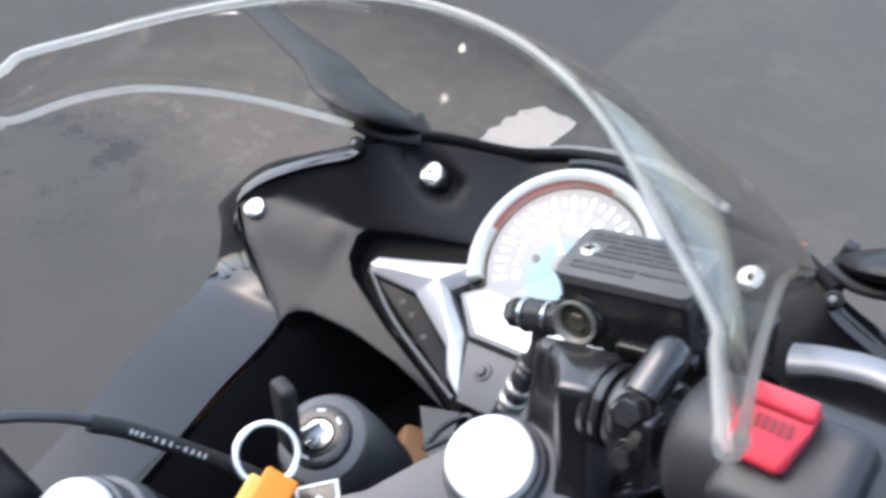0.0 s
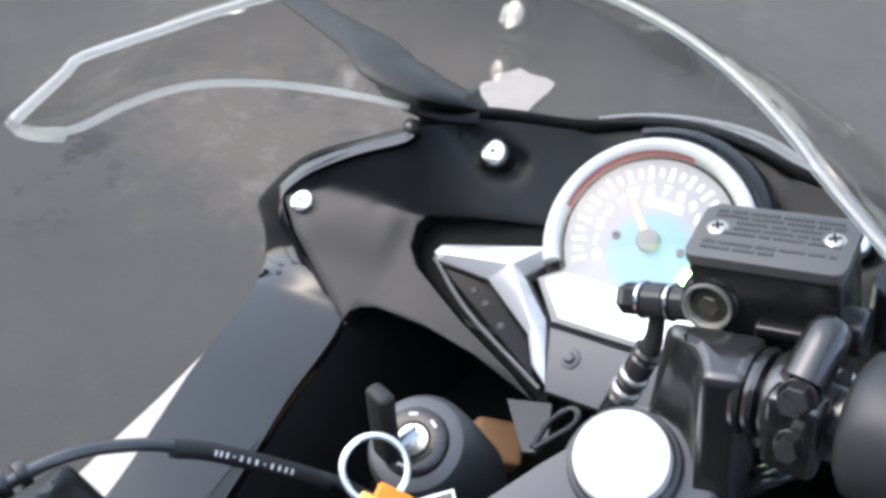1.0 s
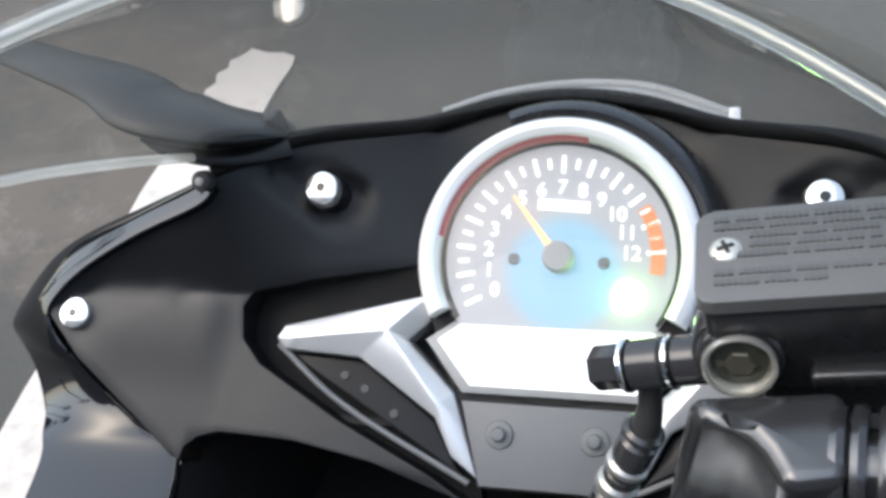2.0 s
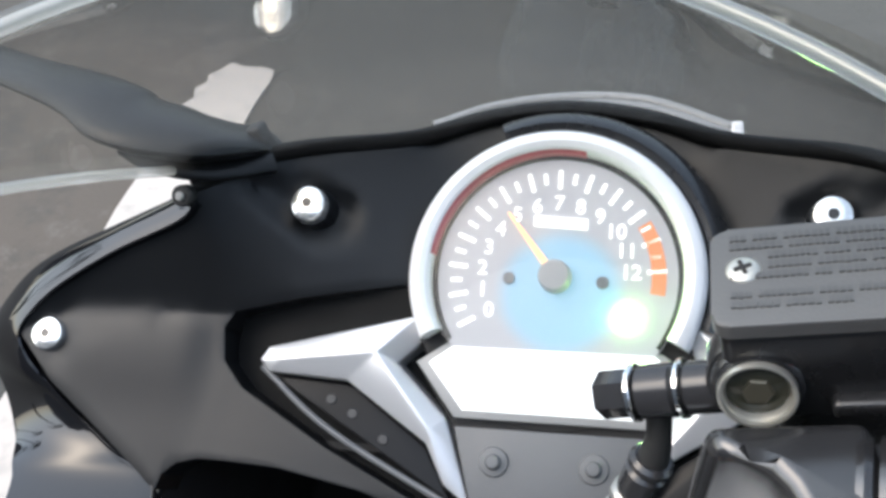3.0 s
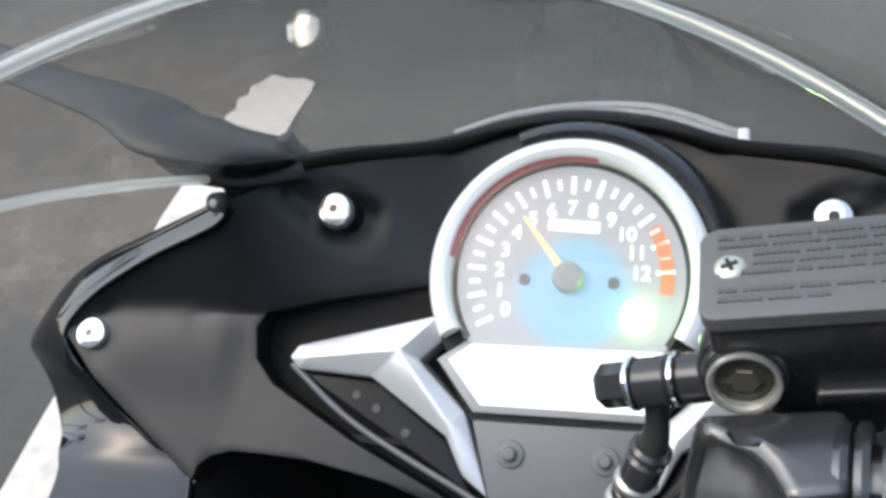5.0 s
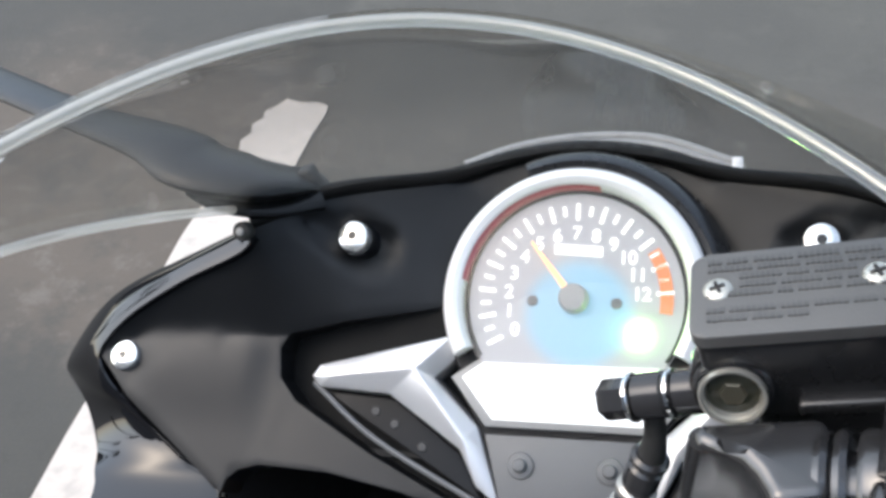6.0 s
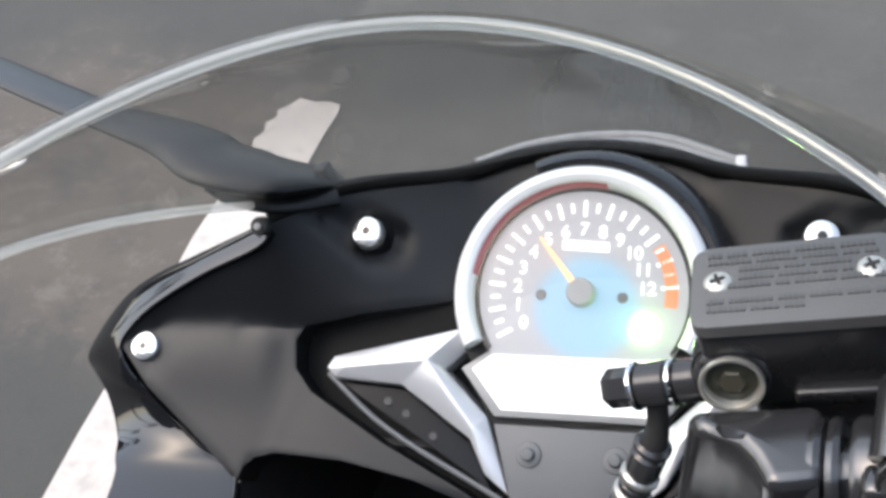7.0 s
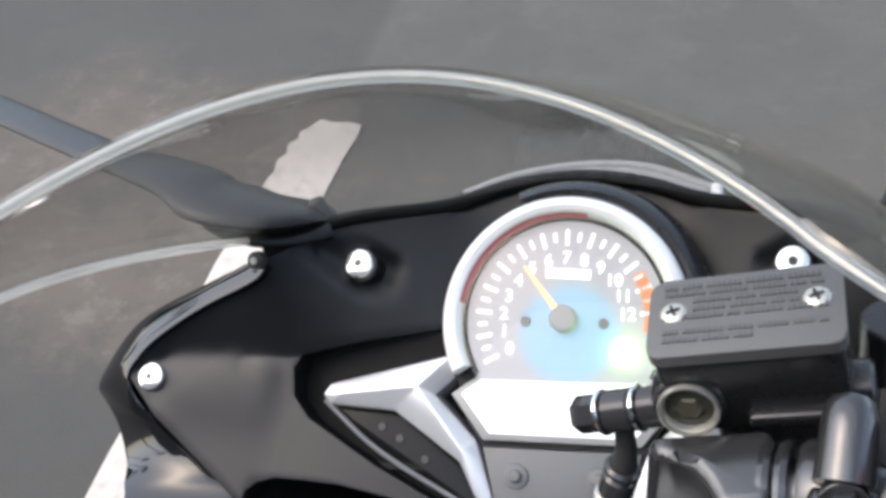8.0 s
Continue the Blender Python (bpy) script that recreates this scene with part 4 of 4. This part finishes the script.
hose = part("brake_hose", tube([h0 + Vector((0, 0, -0.006)), h0 + Vector((-0.001, -0.004, -0.022)), h0 + Vector((-0.010, -0.008, -0.048)), h0 + Vector((-0.022, -0.006, -0.085)), h0 + Vector((-0.03, 0.0, -0.14))], lambda f: 0.0036 + 0.0018 * min(1, max(0, f * 5 - 0.8)), 10, 14), RUBBER, moto, "black brake hose with metal ferrule")
q0, q1 = h0 + Vector((-0.0015, -0.0045, -0.024)), h0 + Vector((-0.011, -0.0082, -0.05))
for f, g, r, mat in ((0.0, 0.14, 0.0066, GLOSS_FITTING), (0.16, 0.5, 0.0062, GLOSS_FITTING), (0.53, 0.68, 0.0069, FERRULE), (0.7, 0.84, 0.006, GLOSS_FITTING), (0.86, 1.05, 0.0069, FERRULE), (1.08, 1.6, 0.0063, GLOSS_FITTING)):
    part("ferrule", rod(r, q0.lerp(q1, f), q0.lerp(q1, g), bev=0.0012), mat, hose, "crimped metal ferrule")

# clamp of the master cylinder
cl = on_bar(0.028)
clamp = part("bar_clamp", merge(lathe([(0.0112, -0.0105), (0.0165, -0.0105), (0.0178, -0.0085), (0.0178, 0.0085), (0.0165, 0.0105), (0.0112, 0.0105)], frame_of(cl, BARD), 36),
                                box(frame_of(cl + Vector((0, -0.0115, -0.002)), (0, 0, 1), BARD), 0.0205, 0.012, 0.036, 0.0045, 4),
                                tube([cl + Vector((0, -0.0075, 0.0175)), cl + Vector((0.001, 0.0, 0.0215)), cl + Vector((0.002, 0.008, 0.0255)), cl + Vector((0.0025, 0.0125, 0.0255))], lambda f: 0.0086 - 0.001 * f, 6, 18)), GLOSS_CAST, moto, "black clamp of the brake lever")
for off, r, rise in (((0, -0.0135, 0.0168), 0.0056, 0.42), ((0.001, -0.0185, -0.001), 0.0044, 0.3)):
    seat = cl + Vector(off)
    way = Vector((-0.03, -0.8, rise)).normalized()
    nut = part("clamp_bolt", hexhead(r, seat, seat + way * 0.0075), WORN_BOLT, clamp, "worn black hexagon bolt")
    part("bolt_flange", rod(r + 0.0014, seat - way * 0.004, seat + way * 0.0012, bev=0.0004), CAST_BLACK, nut)
for k, off in enumerate((0.0, 0.007)):
    part("throttle_cable", tube([(0.155, -0.085 + off, 0.995), (0.1197, -0.1057 + off, 0.98), (0.1115, -0.1219 + off, 0.978 - off), (0.097, -0.136 + off, 0.973), (0.07, -0.13 + off, 0.93), (0.03, -0.08, 0.85 - off)], 0.0034, 8, 12), CAST_BLACK, moto, "black throttle cable under the handlebar")
lever = part("brake_lever", tube([(0.146, -0.083, 1.033), (0.163, -0.081, 1.037), (0.19, -0.083, 1.04), (0.27, -0.108, 1.045)], lambda f: 0.0085 - 0.002 * f, 8, 14, 0.6), LEVER, moto, "silver brake lever")
part("pivot", rod(0.009, (0.128, -0.078, 1.045), (0.128, -0.078, 1.02)), CAST_BLACK, lever)

# left handlebar and clutch cable
def to_left(bm):
    """Mirrors a piece of the right handlebar to the left across the steering axis."""
    for v in bm.verts:
        v.co -= ACROSS * 2 * ACROSS.dot(v.co - mid)
    bmesh.ops.reverse_faces(bm, faces=bm.faces[:])
    return bm


part("left_clip_on", merge(lathe([(0.021, -0.03), (0.0275, -0.032), (0.029, -0.036), (0.029, -0.062), (0.021, -0.066)], frame_of(CAP_L, FORK, ACROSS), 40),
                           to_left(gooseneck()), to_left(box(pose(0.07, -0.145, 0.94, 0, 0, 20), 0.05, 0.04, 0.04, 0.012, 4))), MATT_BLACK, moto, "black cast handlebar clip-on")
lb = part("left_handlebar", to_left(rod(0.0111, on_bar(0.0), on_bar(0.26))), CAST_BLACK, moto, "black handlebar tube")
for q in (0.008, 0.013):
    part("collar", to_left(lathe([(0.011, -0.002), (0.0165, -0.0018), (0.0172, 0), (0.0165, 0.0018), (0.011, 0.002)], frame_of(on_bar(q), BARD), 32)), CAST_BLACK, lb)
part("left_grip", to_left(rod(0.0165, on_bar(0.128), on_bar(0.25), bev=0.003)), RUBBER, moto, "black rubber grip")
cable_pts = [(-0.175, -0.345, 1.0), (-0.155, -0.275, 1.0), (-0.142, -0.238, 0.983), (-0.1265, -0.209, 0.9555), (-0.106, -0.186, 0.928), (-0.085, -0.165, 0.90), (-0.03, -0.12, 0.8)]
cable = part("clutch_cable", tube(cable_pts, 0.003, 10, 12), SHEATH, moto, "black clutch cable with white printed code")
part("cable_sleeve", tube([(-0.135, -0.224, 0.97), (-0.1265, -0.209, 0.9555), (-0.106, -0.186, 0.928), (-0.096, -0.1755, 0.914)], 0.0044, 10, 14), RUBBER, cable)
part("cable_boot", tube([(-0.16, -0.29, 1.003), (-0.168, -0.315, 1.0), (-0.175, -0.345, 1.0)], 0.008, 6, 14), SHEATH, cable, "black rubber boot of the cable")

sleeve = spline([(-0.135, -0.224, 0.97), (-0.1265, -0.209, 0.9555), (-0.106, -0.186, 0.928), (-0.096, -0.1755, 0.914)], 16)
for i in range(12):
    f = 0.31 + 0.03 * i
    p, d = at(sleeve, f), (at(sleeve, f + 0.02) - at(sleeve, f - 0.02)).normalized()
    out = Vector((0.62, -0.4, 0.68))
    out = (out - d * out.dot(d)).normalized()
    # two hyphens between three groups of characters
    part("print_bar", box(frame_of(p + out * 0.0044, out, d), 0.001 if i not in (3, 7) else 0.0011, 0.0026 if i not in (3, 7) else 0.0007, 0.0005, 0.0), WHITE_PRINT, cable)

# key with ring and tags
key = new("ignition_key")
key.matrix_world = BIKE
for q, r in ((-0.279, 0.0062), (-0.287, 0.0072)):
    part("adjuster_ring", lathe([(0.0028, -0.0025), (r, -0.0022), (r + 0.0006, 0), (r, 0.0022), (0.0028, 0.0025)], frame_of((-0.155 + 0.4 * (q + 0.275), q, 1.0005), (0.27, 1, -0.05)), 24), CAST_BLACK, cable)
part("brown_connector", box(pose(-0.073, -0.06, 0.833, 30, 20, 30), 0.03, 0.026, 0.024, 0.004), BROWN, moto, "brown connector under the dash")
tagged(key, "black key in the ignition with a steel ring and orange tags", "key")
k0, k1 = Vector((-0.0607, -0.168, 0.944)), Vector((-0.0577, -0.1685, 0.9885))
kb = frame_of((k0 + k1) / 2, k1 - k0, (0.9, -0.3, 0.1))
lk = LOCK + FORK * 0.004
part("blade", box(frame_of((k0 + lk) / 2 + Vector((0, 0, 0.004)), k0 - lk, (0, 0, 1)), 0.008, 0.0022, (k0 - lk).length + 0.006, 0.0004), STEEL, key)
part("head", box(kb, 0.0135, 0.0085, (k1 - k0).length, 0.0036), RUBBER, key, "black moulded key head")
rc = Vector((-0.0406, -0.1996, 0.980))
rm = frame_of(rc, (0.5, -0.35, 0.75))
part("ring", lathe([(0.0136 + 0.0015 * math.cos(a), 0.0011 * math.sin(a)) for a in [2 * math.pi * i / 10 for i in range(11)]], rm, 40), BOLT_STEEL, key, "bright steel split ring")
part("tag", box(frame_of((-0.027, -0.217, 0.972), (0.5, -0.35, 0.75), (0.8, 0.2, -0.4)), 0.016, 0.03, 0.004, 0.002), ORANGE, key, "orange rubber tag")
part("tag", box(frame_of((-0.0345, -0.222, 0.969), (0.5, -0.45, 0.65), (0.8, 0.2, -0.4)), 0.013, 0.03, 0.004, 0.002), YELLOW, key, "yellow rubber tag")

# mirrors
for x in (-1, 1):
    o = 0.018 if x > 0 else 0.0
    arm = part("mirror_arm", tube([(x * 0.121 + o, 0.033, 1.002), (x * 0.138 + o, 0.016, 1.018), (x * 0.160 + o, 0.010, 1.029), (x * 0.185 + o, 0.022, 1.034), (x * 0.25 + o, 0.052, 1.032), (x * 0.38 + o, 0.113, 1.037), (x * 0.56 + o, 0.185, 1.06)], lambda f: 0.014 + 0.010 * min(1, f / 0.2) - 0.0125 * min(1, max(0, f - 0.2) * 2.2), 8, 20, 0.34, (0, 0.25, 1)), MATT_BLACK, moto, "black mirror arm")
    part("mirror_base", tube([(x * 0.115 + o, 0.020, 1.004), (x * 0.132 + o, 0.007, 1.010), (x * 0.150 + o, 0.002, 1.017), (x * 0.163 + o, 0.004, 1.024)], lambda f: 0.0095 - 0.003 * f, 8, 16, 0.5), MATT_BLACK, arm)
    part("mirror_foot", box(frame_of((x * 0.1165 + o, 0.022, 1.010), (x * 0.3, 0.2, 1)), 0.007, 0.008, 0.016, 0.002), RUBBER, arm)
    shell = part("mirror_housing", lathe([(0, -0.03), (0.03, -0.027), (0.048, -0.016), (0.056, 0.0), (0.055, 0.006), (0.05, 0.006)], frame_of((x * 0.61 + o, 0.19, 1.078), (-x * 0.25, -1, 0.05)) @ Matrix.Diagonal((1.6, 1, 1, 1)), 36), GLOSS_BLACK, arm, "black mirror housing")
    part("mirror_glass", lathe([(0, 0.004), (0.05, 0.004), (0.051, 0.002)], frame_of((x * 0.61 + o, 0.19, 1.078), (-x * 0.25, -1, 0.05)) @ Matrix.Diagonal((1.6, 1, 1, 1)), 36), CHROME, arm, "mirror glass")
    stud = part("screen_stud", rod(0.0042, G(x * 140, 23, 24), G(x * 140, 21, 30)), RUBBER, moto)
    part("stud_end", rod(0.0018, G(x * 140, 21, 30), G(x * 140, 20.5, 31.5)), SEAL, stud)

# the rest of the machine below and behind: wheels, engine, tank, seat, stand
AXLE = Vector((-0.05, 0.105, 0.305))
for name, c, ax, w in (("front_wheel", AXLE, ACROSS, 0.055), ("rear_wheel", Vector((0, -1.25, 0.305)), Vector((1, 0, 0)), 0.07)):
    m = frame_of(c, ax, (0, 0, 1))
    tyre = part(name, lathe([(0.215, -w * 0.7), (0.245, -w), (0.28, -w * 0.85), (0.3, -w * 0.35), (0.304, 0), (0.3, w * 0.35), (0.28, w * 0.85), (0.245, w), (0.215, w * 0.7)], m, 56), TYRE, moto, "black road tyre")
    part("rim", lathe([(0.215, -w * 0.72), (0.222, -w * 0.6), (0.2, -w * 0.4), (0.2, w * 0.4), (0.222, w * 0.6), (0.215, w * 0.72)], m, 48), CAST_BLACK, tyre)
    part("hub", lathe([(0, -w), (0.04, -w), (0.045, -w * 0.5), (0.045, w * 0.5), (0.04, w), (0, w)], m, 32), CAST_BLACK, tyre)
    for k in range(5):
        a = m.to_3x3() @ Vector((math.cos(k * 1.2566), math.sin(k * 1.2566), 0))
        part("spoke", rod(0.014, c + a * 0.03, c + a * 0.205), CAST_BLACK, tyre)
for c in (CAP_R, CAP_L):
    foot = AXLE + ACROSS * (0.085 if c is CAP_R else -0.085)
    part("fork_slider", rod(0.026, c - FORK * 0.5, foot), CAST_BLACK, moto)


def ring_body(sections, n=20):
    """A body through oval sections (centre y, z, half width, half height)."""
    rows = []
    for y, z, a, b in sections:
        rows.append([Vector((a * math.copysign(abs(math.cos(t)) ** 0.8, math.cos(t)), y, z + b * math.copysign(abs(math.sin(t)) ** 0.8, math.sin(t)))) for t in [2 * math.pi * i / n for i in range(n + 1)]])
    b = skin(rows)
    bmesh.ops.remove_doubles(b, verts=b.verts[:], dist=1e-5)
    bmesh.ops.holes_fill(b, edges=[e for e in b.edges if e.is_boundary])
    return b


part("fuel_tank", ring_body([(-0.40, 0.80, 0.06, 0.05), (-0.43, 0.80, 0.11, 0.08), (-0.52, 0.80, 0.135, 0.10), (-0.65, 0.79, 0.13, 0.10), (-0.75, 0.77, 0.10, 0.07)]), GLOSS_BLACK, moto, "gloss black fuel tank")
part("seat", ring_body([(-0.73, 0.76, 0.09, 0.03), (-0.85, 0.745, 0.13, 0.035), (-1.05, 0.78, 0.11, 0.04), (-1.2, 0.84, 0.11, 0.04), (-1.45, 0.88, 0.08, 0.03)]), RUBBER, moto, "black seat")
part("engine", ring_body([(-0.15, 0.52, 0.10, 0.10), (-0.3, 0.48, 0.15, 0.16), (-0.6, 0.46, 0.15, 0.16), (-0.85, 0.5, 0.1, 0.12)]), CAST_BLACK, moto, "black engine")
part("frame_spar", tube([(-0.0, -0.19, 0.9), (0.0, -0.3, 0.78), (0, -0.6, 0.66), (0, -0.9, 0.62), (0, -1.25, 0.34)], 0.045, 8, 14), CAST_BLACK, moto)
part("side_stand", tube([(-0.1, -0.6, 0.34), (-0.16, -0.64, 0.16), (-0.225, -0.68, -0.025)], 0.011, 6, 12), CAST_BLACK, moto, "black side stand")


def leaf_green():
    return surface("palm_leaf", (0.05, 0.075, 0.025), 0.5, vary=0.4, scale=3, bump=0.0)


LEAF, BARK = leaf_green(), surface("palm_bark", (0.13, 0.1, 0.075), 0.9, vary=0.3, scale=8, grain=60, bump=0.5)


def palm_tree(x, y, high, seed):
    random.seed(seed)
    tree = new("palm_tree")
    tree.location = (x, y, 0)
    tagged(tree, "tall palm tree with drooping green fronds beside the road", "tree", "palm trees")
    lean = random.uniform(-0.4, 0.4)
    part("trunk", tube([(0, 0, 0), (lean * 0.3, 0.05, high * 0.4), (lean, 0, high)], lambda f: 0.17 - 0.06 * f + 0.012 * math.sin(f * 90), 14, 12), BARK, tree)
    bm = bmesh.new()
    for k in range(26):
        a, rise, ln = random.uniform(0, 6.283), random.uniform(-0.2, 1.1), random.uniform(1.6, 2.4)
        d, side = Vector((math.cos(a), math.sin(a), 0)), Vector((-math.sin(a), math.cos(a), 0))
        for i in range(22):
            f = i / 21
            p = Vector((lean, 0, high)) + d * ln * f + Vector((0, 0, rise * f - 1.5 * f * f))
            size = 0.5 * math.sin(0.25 + 2.7 * f)
            for sgn in (-1, 1):
                q = p + side * sgn * size + d * 0.22 + Vector((0, 0, -0.3 * size))
                bm.faces.new([bm.verts.new(v) for v in (p, p + d * 0.05, q)])
    part("crown", bm, LEAF, tree, smooth=False)
    return tree


for x, y, high, seed in ((-13.0, 4.2, 7.6, 1), (-16.0, 0.6, 6.4, 2), (-15.0, -5.0, 6.9, 3), (-18.0, 9.5, 8.2, 4)):
    palm_tree(x, y, high, seed)
